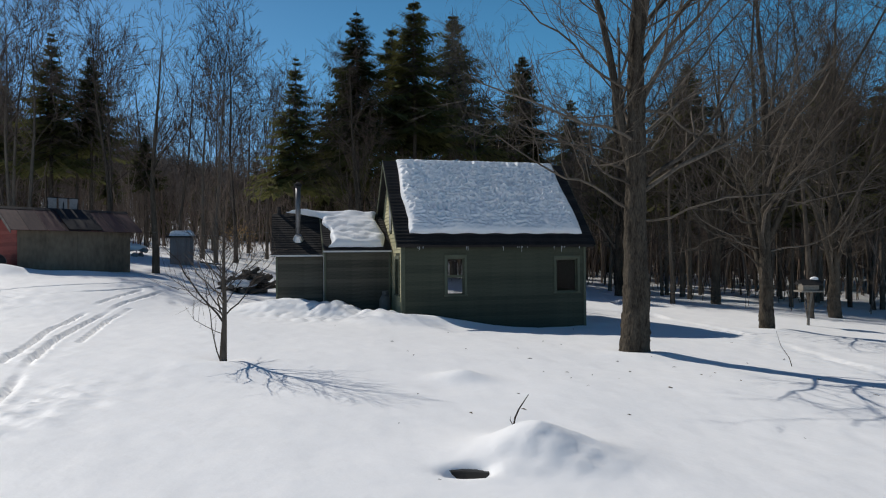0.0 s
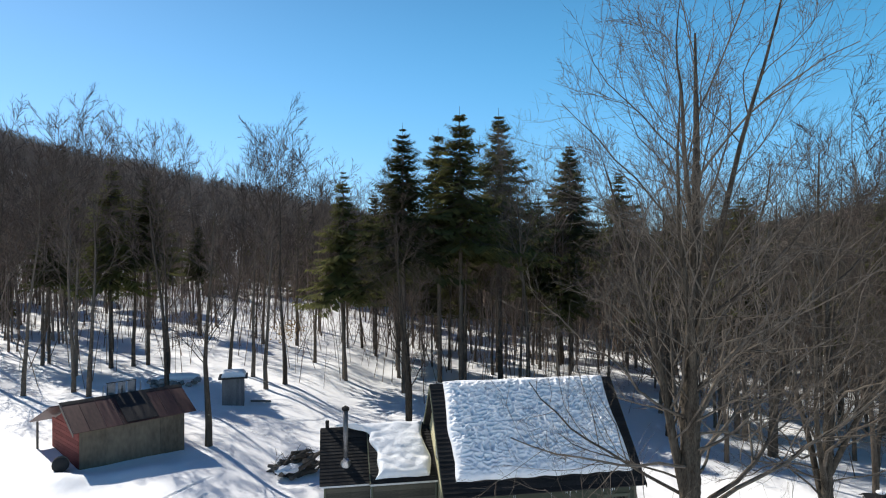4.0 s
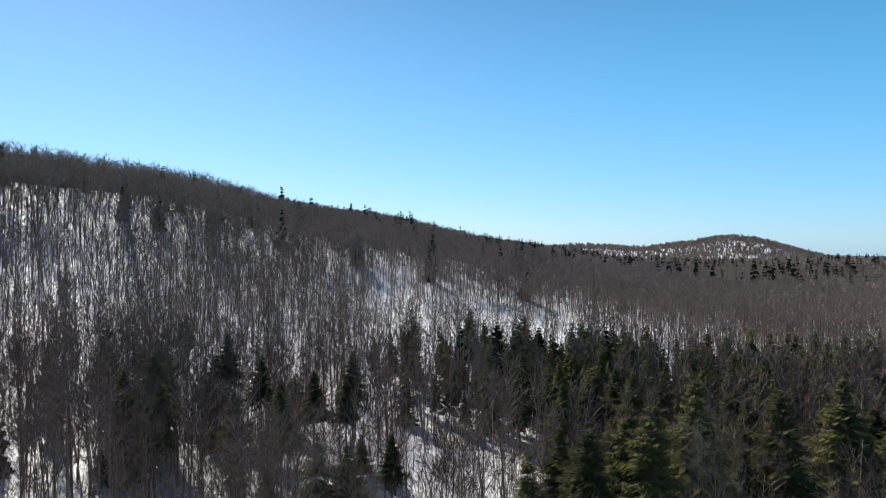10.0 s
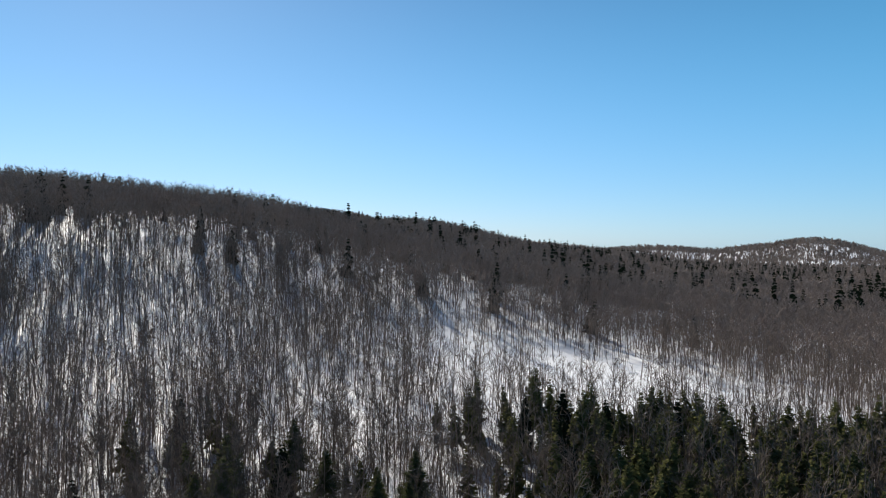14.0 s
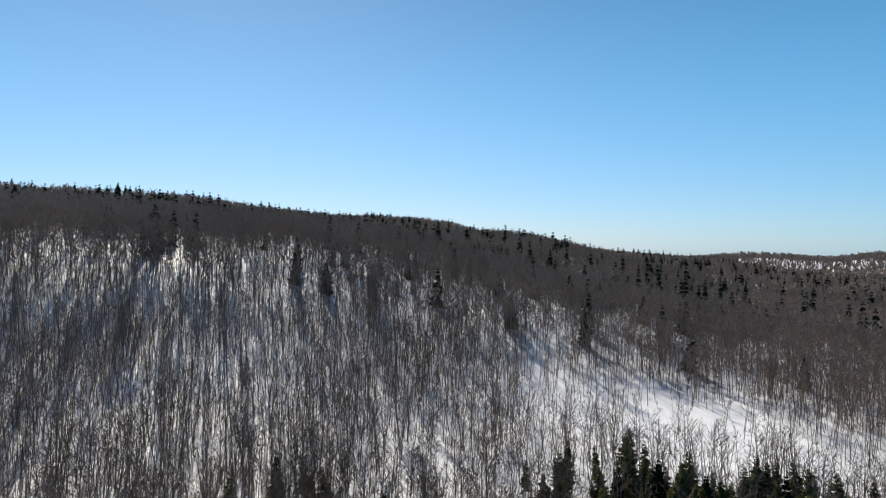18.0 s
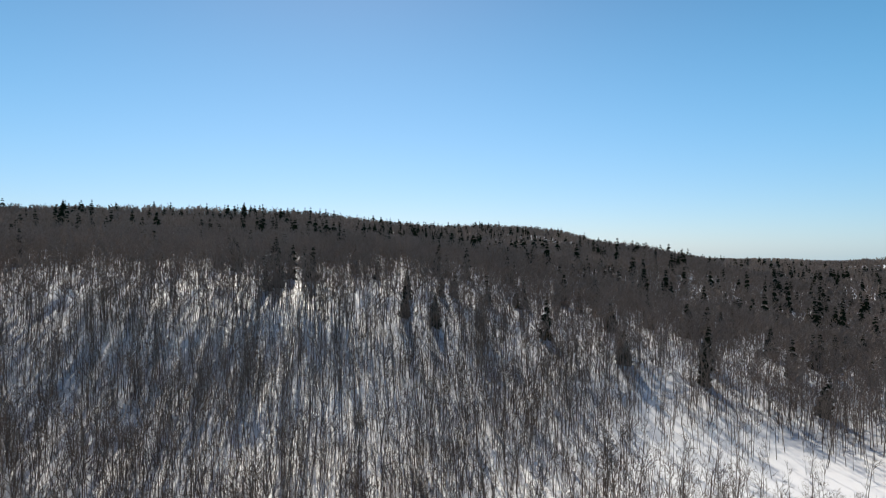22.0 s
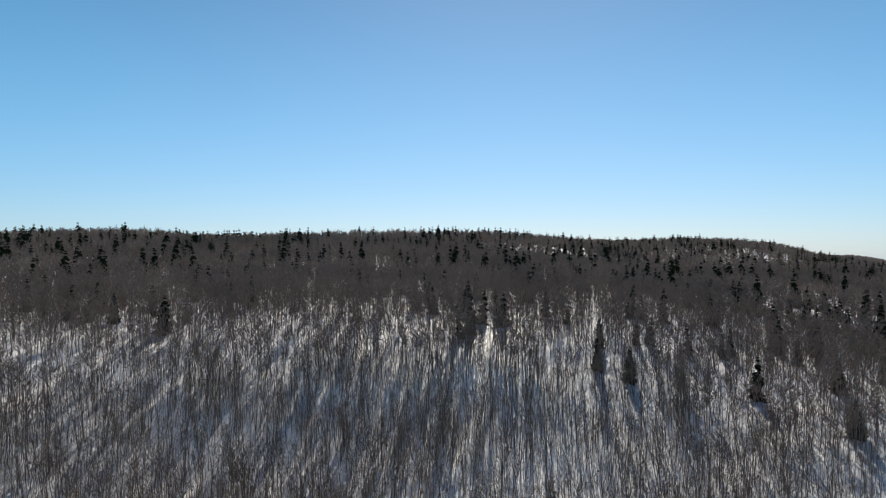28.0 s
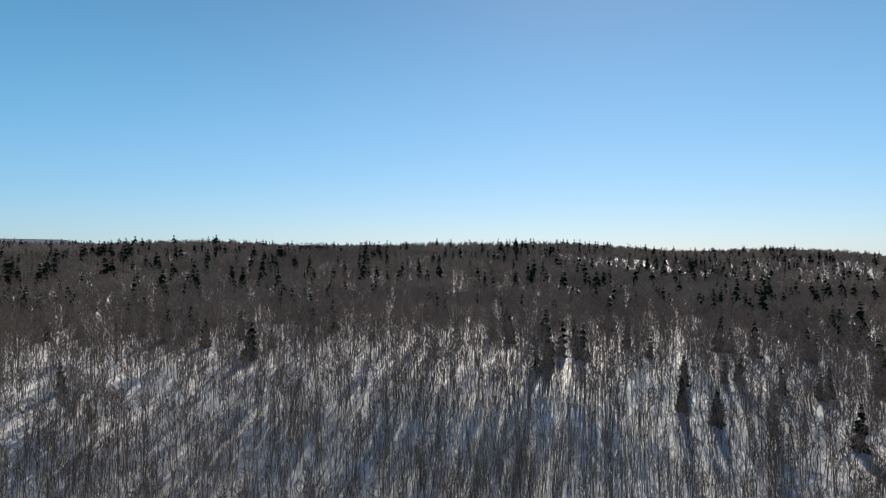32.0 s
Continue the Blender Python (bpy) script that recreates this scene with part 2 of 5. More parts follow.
def rut(x, y, pts, width, depth):
    """A wheel rut along a bent line: sunk in its middle, a low lip on both sides."""
    best = np.full(np.shape(x), 1e9)
    for (ax, ay), (bx, by) in zip(pts, pts[1:]):
        dx, dy = bx - ax, by - ay
        k = np.clip(((x - ax) * dx + (y - ay) * dy) / (dx * dx + dy * dy), 0, 1)
        best = np.minimum(best, np.hypot(x - ax - k * dx, y - ay - k * dy))
    wob = np.clip(0.62 + 0.95 * swell(x, y, 4.2, 31), 0, 1.3)
    edge = best + 0.02 * swell(x, y, 0.45, 32) + 0.012 * swell(x, y, 0.16, 33)
    return depth * (wob * -(1 - step(edge, width * 0.55, width * 0.95)) + 0.12 * wob * np.exp(-(((edge - width * 1.4) / (0.4 * width)) ** 2)))


RUTS = [
    [(-5.6, 6.0), (-6.3, 9.0), (-7.6, 11.7), (-8.6, 14.1), (-9.4, 16.8), (-10.1, 19.9), (-10.5, 23.9)],
    [(-7.4, 9.6), (-8.3, 12.4), (-9.5, 15.4), (-10.1, 17.7), (-10.6, 19.6), (-11.0, 23.2)],
    [(-13.2, 13.5), (-12.7, 16.6), (-12.4, 18.8), (-12.1, 20.4), (-11.5, 22.0), (-11.1, 24.4)],
    [(-15.6, 14.5), (-14.6, 17.6), (-13.6, 20.4), (-12.4, 23.0), (-11.6, 26.0)],
    [(10.3, 14.0), (10.2, 17.2), (10.4, 20.9), (9.0, 26.0), (9.0, 33.0), (11.0, 45.0)],
    [(-8.0, 14.0), (-8.7, 16.0), (-9.2, 17.6), (-9.6, 19.5)],
    [(6.2, 7.5), (6.0, 10.0), (5.4, 12.2)],
    [(7.4, 8.5), (7.0, 11.0), (6.4, 13.0)],
]


def ground_z(x, y):
    x, y = np.asarray(x, float), np.asarray(y, float)
    z = land(x, y)
    near = step(-np.hypot(x, y - 20), -70, -35)
    z = z + near * (0.035 * swell(x, y, 7.0, 11) + 0.008 * swell(x, y, 1.9, 12) + 0.004 * swell(x, y, 0.7, 13))
    for k, line in enumerate(RUTS):
        z = z + near * rut(x, y, line, (0.085, 0.07, 0.075, 0.065, 0.35, 0.06, 0.05, 0.05)[k], (0.15, 0.13, 0.13, 0.11, 0.08, 0.11, 0.02, 0.02)[k])
    churned = near * (bump(x, y, -6.1, 8.0, 0.9, 2.6, 1.5, -0.2) + bump(x, y, -8.3, 12.0, 1.2, 1.6, 0.6) + bump(x, y, -13.5, 18.0, 2.0, 2.5, 0.5) + bump(x, y, 10.0, 18.5, 0.9, 6.0, 0.8))
    z = z + churned * (0.035 * swell(x, y, 0.75, 41) + 0.03 * np.abs(swell(x, y, 0.36, 42)))
    # ploughed and roof-shed heaps along the annexes and the front wall
    for u, v, ru, rv, h in ((-3.4, 1.6, 1.3, 0.7, 0.45), (-2.0, 0.9, 0.9, 0.6, 0.38), (-0.7, -0.2, 0.9, 0.7, 0.35), (0.6, -1.0, 1.6, 0.6, 0.30), (-4.6, 2.2, 1.0, 0.8, 0.2)):
        cx, cy = on_house(u, v)
        z = z + bump(x, y, cx, cy, ru, rv, h, radians(14))
    cx, cy = on_house(-1.9, 0.6)
    z = z + bump(x, y, cx, cy, 2.6, 1.3, 1.0, radians(14)) * (0.11 * np.abs(swell(x, y, 1.1, 45)) + 0.02 * swell(x, y, 0.5, 46) + 0.01 * swell(x, y, 0.25, 47))
    cx, cy = on_house(3.5, -0.35)
    z = z - bump(x, y, cx, cy, 3.0, 0.55, 0.28, radians(14))
    z = z + bump(x, y, 1.25, 7.75, 0.95, 0.62, 0.26) + bump(x, y, 1.05, 7.6, 0.5, 0.4, 0.17) + bump(x, y, 1.35, 7.35, 0.75, 0.45, 1.0) * (0.05 * swell(x, y, 0.55, 71) + 0.035 * np.abs(swell(x, y, 0.22, 72))) + bump(x, y, 0.35, 12.2, 0.5, 0.4, 0.16) - bump(x, y, 0.24, 7.02, 0.19, 0.11, 0.45)
    for tx, ty in ((4.9, 16.4), (12.0, 23.6), (-4.4, 12.7)):
        z = z + bump(x, y, tx + 0.1, ty - 0.4, 0.9, 0.6, 0.10) - bump(x, y, tx, ty, 0.42, 0.42, 0.10)
    # drift along the shed's front
    z = z + bump(x, y, -16.6, 23.6, 1.2, 0.8, 0.35) + bump(x, y, -14.6, 25.2, 2.2, 0.7, 0.2, 0.8)
    return z


def height(x, y):
    return float(ground_z(x, y))


def lines(lo, hi, fine0, fine1, cell, growth, most):
    mid = list(np.arange(fine0, fine1 + cell / 2, cell))
    left, right, d = [], [], cell
    v = fine0
    while v > lo:
        d = min(d * growth, most)
        v -= d
        left.append(v)
    v, d = fine1, cell
    while v < hi:
        d = min(d * growth, most)
        v += d
        right.append(v)
    return np.array(left[::-1] + mid + right)


gx, gy = lines(-4200, 4200, -19, 13.5, 0.12, 1.07, 60), lines(-2500, 4800, 4.5, 28, 0.08, 1.07, 60)
gx = np.sort(np.concatenate([gx, (gx[:-1] + gx[1:])[(gx[:-1] > -15) & (gx[:-1] < -1)] / 2]))
GX, GY = np.meshgrid(gx, gy)
GZ = ground_z(GX, GY)
co = np.stack([GX, GY, GZ], -1).reshape(-1, 3)
nx, ny = len(gx), len(gy)
i0 = (np.arange(ny - 1)[:, None] * nx + np.arange(nx - 1)).ravel()
quads = np.stack([i0, i0 + 1, i0 + 1 + nx, i0 + nx], -1)
tri = np.concatenate([quads[:, [0, 1, 2]], quads[:, [0, 2, 3]]])
ground_mesh = mesh_tris("ground", co, tri, SNOW)
ground_mesh.polygons.foreach_set("use_smooth", [True] * len(ground_mesh.polygons))
tagged(new("ground", ground_mesh), "snow-covered yard and wooded hills with wheel ruts", "ground", kind="structure")


# ---- trees ----
BOUGHS, SPLIT, LEADER, ROUGH = [], [False], [None], [False]


class Sticks:
    """Gathers tapering sticks as plain triangles."""

    def __init__(self):
        self.v, self.f, self.n = [], [], 0

    def stick(self, pts, radii, sides):
        rings = len(pts)
        for i, p in enumerate(pts):
            d = pts[min(i + 1, rings - 1)] - pts[max(i - 1, 0)]
            d = d / (np.linalg.norm(d) + 1e-9)
            a = np.cross(d, (0.31, 0.95, 0.05) if abs(d[1]) < 0.9 else (1.0, 0, 0))
            a = a / np.linalg.norm(a)
            b = np.cross(d, a)
            for k in range(sides):
                w = 6.2832 * k / sides
                self.v.append(p + radii[i] * (np.cos(w) * a + np.sin(w) * b))
        for i in range(rings - 1):
            for k in range(sides):
                p, q = self.n + i * sides + k, self.n + i * sides + (k + 1) % sides
                self.f += [(p, q, q + sides), (p, q + sides, p + sides)]
        self.n += rings * sides

    def barky(self, pts, radii, sides, rise, deep):
        """A trunk with rough scaly bark: a fine tube whose skin is broken into upright plates."""
        along = np.concatenate([[0], np.cumsum([np.linalg.norm(b - a) for a, b in zip(pts, pts[1:])])])
        at = np.arange(0, along[-1], rise)
        line = np.stack([np.interp(at, along, [p[k] for p in pts]) for k in range(3)], -1)
        fat = np.interp(at, along, radii)
        for p, w in zip(line, fat):
            for k in range(sides):
                a = 6.2832 * k / sides
                c, s = math.cos(a), math.sin(a)
                plate = abs(noise.noise(Vector((c * w * 15, s * w * 15, p[2] * 2.6)))) + 0.5 * noise.noise(Vector((c * w * 34, s * w * 34, p[2] * 9)))
                lobe = noise.noise(Vector((c * 1.1, s * 1.1, p[2] * 0.7)))
                o = w + deep * (1.9 * plate - 0.4) * min(1, w / 0.2) + 0.10 * w * lobe
                self.v.append(np.array([p[0] + c * o, p[1] + s * o, p[2]]))
        for i in range(len(at) - 1):
            for k in range(sides):
                p, q = self.n + i * sides + k, self.n + i * sides + (k + 1) % sides
                self.f += [(p, q, q + sides), (p, q + sides, p + sides)]
        self.n += len(at) * sides

    def sliver(self, a, b, w, side):
        """One twig: a long thin triangle."""
        self.v += [a - side * w, a + side * w, b]
        self.f.append((self.n, self.n + 1, self.n + 2))
        self.n += 3

    def arrays(self):
        return np.array(self.v, np.float32), np.array(self.f, np.int32)


def unit(v):
    return v / (np.linalg.norm(v) + 1e-9)


def bent(r, start, way, length, pieces, wander, lift):
    """A wandering line from start along way, pulled upward by lift."""
    pts, d = [start], unit(way)
    for _ in range(pieces):
        d = unit(d + r.normal(0, wander, 3) + np.array([0, 0, lift]))
        pts.append(pts[-1] + d * length / pieces)
    return pts


def grow(r, into, twigs, start, way, length, radius, level, spec):
    """Grows one limb and what it carries. spec: for each level (children, spread, shorter, pieces, sides, wander, lift)."""
    kids, spread, shorter, pieces, sides, wander, lift = spec[level]
    if level == 1 and SPLIT[0]:
        into = Sticks()
        BOUGHS.append(into)
    pts = bent(r, start, way, length, pieces, wander, lift)
    tip = radius * (0.3 if level else 0.07)
    radii = [radius + (tip - radius) * i / pieces for i in range(pieces + 1)]
    if level == 0:
        if start[2] < 0:
            radii[0], radii[1] = radius * 1.45, radius * 1.02
            LEADER[0] = lambda u: (pts[int(u * pieces)] + (pts[int(u * pieces) + 1] - pts[int(u * pieces)]) * (u * pieces - int(u * pieces)), radii[int(u * pieces)])
            pts.insert(1, pts[0] + (pts[1] - pts[0]) * 0.32)
            radii.insert(1, radius * 1.12)
            wood_pts, wood_radii = list(pts), list(radii)
            pts.pop(1), radii.pop(1)
            into.barky(wood_pts, wood_radii, 40, 0.05, 0.035) if ROUGH[0] else into.stick(wood_pts, wood_radii, sides)
        else:
            into.stick(pts, radii, sides)
    elif sides:
        (into if level < 2 else twigs).stick(pts, radii, sides)
    else:
        for i in range(pieces):
            side = unit(np.cross(pts[i + 1] - pts[i], r.normal(0, 1, 3)))
            twigs.sliver(pts[i], pts[min(i + 2, pieces)] if i + 2 <= pieces else pts[i + 1] + 0.3 * (pts[i + 1] - pts[i]), radii[i], side)
    if level + 1 >= len(spec):
        return
    for k in range(kids):
        u = (0.28 if level else spec_crown[0]) + (1 - (0.28 if level else spec_crown[0])) * (k + r.rand()) / kids
        i = min(int(u * pieces), pieces - 1)
        p = pts[i] + (pts[i + 1] - pts[i]) * (u * pieces - i)
        d = unit(pts[i + 1] - pts[i])
        w = unit(np.cross(d, r.normal(0, 1, 3)))
        lean = spread * (0.7 + 0.6 * r.rand()) * (1.25 - 0.6 * u if level == 0 else 1)
        way2 = d * np.cos(lean) + w * np.sin(lean)
        grow(r, into, twigs, p, way2, length * shorter * (1.15 - 0.55 * u) * (0.7 + 0.6 * r.rand()), max(radii[i] * (0.29 if level == 0 else 0.5) * (0.75 + 0.5 * r.rand()), spec_crown[1]), level + 1, spec)


spec_crown = [0.35, 0.006]


def bare_tree(name, seed, tall, radius, crown, spec, label, group, bark, lean=(0, 0), forks=1, fork_at=0.0, spread=0.25, least=0.006, split=False, low=(), limbs=None):
    """A leafless tree: trunk (with forks) and a crown of boughs and twigs. Returns the thing, at the origin."""
    r = np.random.RandomState(seed)
    wood, twigs = Sticks(), Sticks()
    spec_crown[:] = [crown, least]
    BOUGHS.clear()
    SPLIT[0], ROUGH[0] = split, radius > 0.2 and bool(low)
    t = thing(name, Matrix(), label, "tree", group)
    base = np.array([0, 0, -0.3])
    grow(r, wood, twigs, base, np.array([lean[0], lean[1], 1.0]), tall, radius, 0, spec)
    top = LEADER[0]
    for k in range(1, forks):
        w = 6.28 * (k + 0.3 * r.rand()) / max(forks - 1, 1) + 0.6
        s = spread * (0.7 + 0.6 * r.rand())
        at, fat = top(fork_at * (1 + 0.35 * (k - 1)))
        spec_crown[0] = max(0.08, crown - fork_at)
        grow(r, wood, twigs, at - np.array([np.cos(w) * s, np.sin(w) * s, 1.0]) * 0.25, np.array([np.cos(w) * s, np.sin(w) * s, 1.0]), tall * (1 - fork_at) * (0.75 + 0.25 * r.rand()), fat * 0.55, 0, spec)
    for rise, bearing, climb, length, fat in low:
        at, _ = top(rise / tall)
        grow(r, wood, twigs, at, np.array([math.cos(bearing), math.sin(bearing), climb]), length, fat * 0.68, 1, [None, (8, 0.75, 0.5, 9, 6, 0.17, 0.035)] + spec[2:])
    part("trunk", mesh_tris("trunk", *wood.arrays(), bark), bark, t)
    for b in BOUGHS:
        part("bough", mesh_tris("bough", *b.arrays(), limbs or bark), limbs or bark, t)
    part("crown", mesh_tris("crown", *twigs.arrays(), limbs or TWIG), limbs or TWIG, t)
    for c in t.children:
        if not c.name.startswith("crown"):
            c.data.polygons.foreach_set("use_smooth", [True] * len(c.data.polygons))
    return t


def spruce_arrays(r, tall, whorls, arms, width, bare, sprays):
    """Trunk and needle sprays of a spruce, as two sets of triangles."""
    wood, green = Sticks(), Sticks()
    wood.stick([np.array([0, 0, -0.3]), np.array([0, 0, tall * 0.5]), np.array([0, 0, tall])], [tall * 0.011, tall * 0.007, 0.01], 5)
    for k in range(whorls):
        u = (k + 1.1 * r.rand()) / (whorls + 0.6)
        level = tall * (bare + (0.985 - bare) * u)
        reach = width * (1 - u) ** 0.85 * (0.7 + 0.45 * r.rand()) + 0.12
        for j in range(arms):
            w = 6.28 * (j + r.rand() * 0.8) / arms + k * 1.7
            out = np.array([np.cos(w), np.sin(w), 0])
            a = np.array([0, 0, level + r.normal(0, 0.28) * (1 - u)])
            long = reach * (0.3 + 0.95 * r.rand())
            drop = -0.30 + 0.6 * u * u + r.normal(0, 0.12)
            b = a + out * long + np.array([0, 0, long * drop])
            side = np.array([-np.sin(w), np.cos(w), 0])
            mid = a * 0.45 + b * 0.55 + np.array([0, 0, -0.1 * long])
            if not sprays:
                green.v += [a, mid + side * long * 0.30, b, mid - side * long * 0.30]
                green.f += [(green.n, green.n + 1, green.n + 2), (green.n, green.n + 2, green.n + 3)]
                green.n += 4
                continue
            wood.stick([a, mid, b], [0.035, 0.022, 0.006], 3)
            for q in range(sprays):
                f = 0.18 + 0.8 * (q + r.rand() * 0.6) / sprays
                p = (a * (1 - f) + b * f) + np.array([0, 0, -0.12 * long * 4 * f * (1 - f)])
                for sgn in (-1, 1):
                    ln = long * (0.30 - 0.20 * f) * (0.6 + 0.8 * r.rand()) + 0.12
                    tip = p + (side * sgn * (0.7 + 0.4 * r.rand()) + out * 0.6 + np.array([0, 0, -0.35 - 0.4 * r.rand()])) * ln
                    th = unit(np.cross(tip - p, np.array([0.2 * sgn, 0.1, 1.0]))) * ln * (0.11 + 0.08 * r.rand())
                    green.v += [p - th * 0.4, p * 0.5 + tip * 0.5 + th, tip, p * 0.5 + tip * 0.5 - th]
                    green.f += [(green.n, green.n + 1, green.n + 2), (green.n, green.n + 2, green.n + 3)]
                    green.n += 4
    return wood.arrays(), green.arrays()


def spruce_tree(seed, tall, width, bare, whorls=26, arms=6, sprays=6, label="tall dark green spruce among bare trees in the snow"):
    r = np.random.RandomState(seed)
    wood, green = spruce_arrays(r, tall, whorls, arms, width, bare, sprays)
    t = thing("spruce_tree", Matrix(), label, "tree", "spruces behind the yard")
    part("trunk", mesh_tris("trunk", *wood, BARK), BARK, t)
    part("crown", mesh_tris("crown", *green, SPRUCE), SPRUCE, t)
    return t


def stamped(protos, x, y, z, size, turn, pick, lean=None):
    """Joins many copies of a few triangle shapes into one."""
    vs, fs, n = [], [], 0
    for k, (v, f) in enumerate(protos):
        ids = np.nonzero(pick == k)[0]
        if not len(ids):
            continue
        c, s = np.cos(turn[ids])[:, None], np.sin(turn[ids])[:, None]
        g = size[ids][:, None]
        px = (v[None, :, 0] * c - v[None, :, 1] * s) * g
        py = (v[None, :, 0] * s + v[None, :, 1] * c) * g
        pz = v[None, :, 2] * g
        if lean is not None:
            px, py = px + lean[ids, 0:1] * pz, py + lean[ids, 1:2] * pz
        vs.append(np.stack([px + x[ids][:, None], py + y[ids][:, None], pz + z[ids][:, None]], -1).reshape(-1, 3))
        fs.append((f[None] + (np.arange(len(ids)) * len(v))[:, None, None] + n).reshape(-1, 3))
        n += len(ids) * len(v)
    return np.concatenate(vs), np.concatenate(fs)


def far_bare(seed, tall, limbs, twigs_each, wide, trunk, limb, twig, crown=0.36, thin=False):
    """A slim leafless forest tree for the hillsides: trunk, steep limbs, a haze of twigs."""
    r = np.random.RandomState(seed)
    s = Sticks()
    bow = r.normal(0, 0.45, 2)
    pts = [np.array([0, 0, -0.5]), np.array([bow[0], bow[1], tall * 0.4]), np.array([bow[0] * 2.5, bow[1] * 2.5, tall * 0.92])]
    if thin:
        for side in (np.array([1.0, 0, 0]), np.array([0, 1.0, 0])):
            s.sliver(pts[0], pts[2], trunk, side)
    else:
        s.stick(pts, [trunk, trunk * 0.72, 0.02], 3)
    for k in range(limbs):
        u = crown + (0.96 - crown) * (k + r.rand()) / limbs
        p = pts[1] + (pts[2] - pts[1]) * (u - 0.4) / 0.6
        w = r.rand() * 6.28
        ln = wide * (1.25 - u) * (0.8 + 0.7 * r.rand()) * 1.5
        d = unit(np.array([np.cos(w), np.sin(w), 0.6 + 1.1 * r.rand()]))
        q = p + d * ln
        s.sliver(p, q, limb, unit(np.cross(d, r.normal(0, 1, 3))))
        for _ in range(twigs_each):
            f = 0.2 + 0.75 * r.rand()
            a = p + (q - p) * f
            e = unit(d + r.normal(0, 0.6, 3) + np.array([0, 0, 0.35]))
            s.sliver(a, a + e * ln * (0.35 + 0.4 * r.rand()), twig, unit(np.cross(e, r.normal(0, 1, 3))))
    return s.arrays()


# ---- the cabin and its annexes ----
SIDING = material("dark_green_siding", (0.042, 0.047, 0.031), (0.074, 0.080, 0.053), 1.5, 0.75, 0.004, 60, own=0.3, stretch=(1, 1, 4))
# gable boards: sunlight on the green siding put into a paler yellow colour
SUNLIT_GABLE = material("sunlit_olive_siding", (0.40, 0.37, 0.22), (0.56, 0.52, 0.33), 1.5, 0.75, 0.004, 60, own=0.3, stretch=(1, 1, 4))
SIDING_OLD = material("weathered_green_siding", (0.052, 0.050, 0.038), (0.112, 0.104, 0.080), 1.5, 0.8, 0.004, 50, own=0.4, stretch=(1, 1, 4))
TRIM = material("green_trim", (0.075, 0.085, 0.055), (0.12, 0.13, 0.09), 3, 0.7, own=0.2)
SHINGLE = material("black_roof_shingle", (0.009, 0.009, 0.010), (0.028, 0.026, 0.025), 4, 0.9, 0.004, 120, own=0.35)
DRIP = material("pale_drip_edge", (0.45, 0.45, 0.44), (0.62, 0.62, 0.60), 4, 0.5, own=0.1)
GLASS = bpy.data.materials.new("window_glass")
GLASS.use_nodes = True
GLASS.node_tree.nodes["Principled BSDF"].inputs["Transmission Weight"].default_value = 1.0
GLASS.node_tree.nodes["Principled BSDF"].inputs["Roughness"].default_value = 0.02
GLASS.node_tree.nodes["Principled BSDF"].inputs["IOR"].default_value = 1.15
INSIDE = material("dark_pine_boards", (0.10, 0.075, 0.05), (0.19, 0.145, 0.10), 1.5, 0.9)
STEEL = material("galvanised_steel", (0.42, 0.43, 0.44), (0.62, 0.63, 0.64), 6, 0.38, metal=0.9, spec=0.5)
SOOT = material("sooty_steel", (0.08, 0.08, 0.08), (0.24, 0.24, 0.25), 6, 0.45, metal=0.7, spec=0.5)
ICE = material("icicle_ice", (0.75, 0.80, 0.85), (0.85, 0.88, 0.92), 20, 0.15, spec=0.5)
PLANK_H = 0.135


def board(length, mat_name, mats):
    """A clapboard of unit section, lying along x from 0 to length, thick at its lower edge, facing -y."""
    me = mesh_of(mat_name, [(0, 0, 0), (length, 0, 0), (length, -0.028, 0), (0, -0.028, 0), (0, 0, PLANK_H + 0.02), (length, 0, PLANK_H + 0.02), (length, -0.008, PLANK_H + 0.02), (0, -0.008, PLANK_H + 0.02)],
                 [(0, 1, 2, 3), (3, 2, 6, 7), (7, 6, 5, 4), (4, 5, 1, 0), (0, 3, 7, 4), (1, 5, 6, 2)], mats)
    return me


def clapboards(parent, m, width_at, z0, z1, openings, mat):
    """Boards over a wall whose outer face is the plane y = 0 of m; width_at(z) gives where the wall begins and ends."""
    z = z0
    while z < z1 - 0.03:
        a, b = width_at(z + PLANK_H * 0.6)
        cuts = [(a, b)]
        for x0, x1, h0, h1 in openings:
            if z + PLANK_H > h0 and z < h1:
                cuts = [c for p, q in cuts for c in ((p, min(q, x0)), (max(p, x1), q)) if c[1] - c[0] > 0.03]
        for p, q in cuts:
            if q - p > 0.05:
                ob = part("clapboard", board(q - p, "clapboard", mat), mat, parent)
                ob.matrix_basis = m @ Matrix.Translation((p, 0, z))
        z += PLANK_H


def wall_with_holes(x0, x1, z0, z1, y0, y1, holes):
    """A wall slab between y0 and y1 with rectangular openings right through it."""
    bm = bmesh.new()
    xs = sorted({x0, x1, *(h[0] for h in holes), *(h[1] for h in holes)})
    zs = sorted({z0, z1, *(h[2] for h in holes), *(h[3] for h in holes)})
    for a, b in zip(xs, xs[1:]):
        for c, d in zip(zs, zs[1:]):
            if not any(h[0] <= a and b <= h[1] and h[2] <= c and d <= h[3] for h in holes):
                box(a, b, y0, y1, c, d, bm=bm)
    bmesh.ops.remove_doubles(bm, verts=bm.verts, dist=1e-4)
    return bm


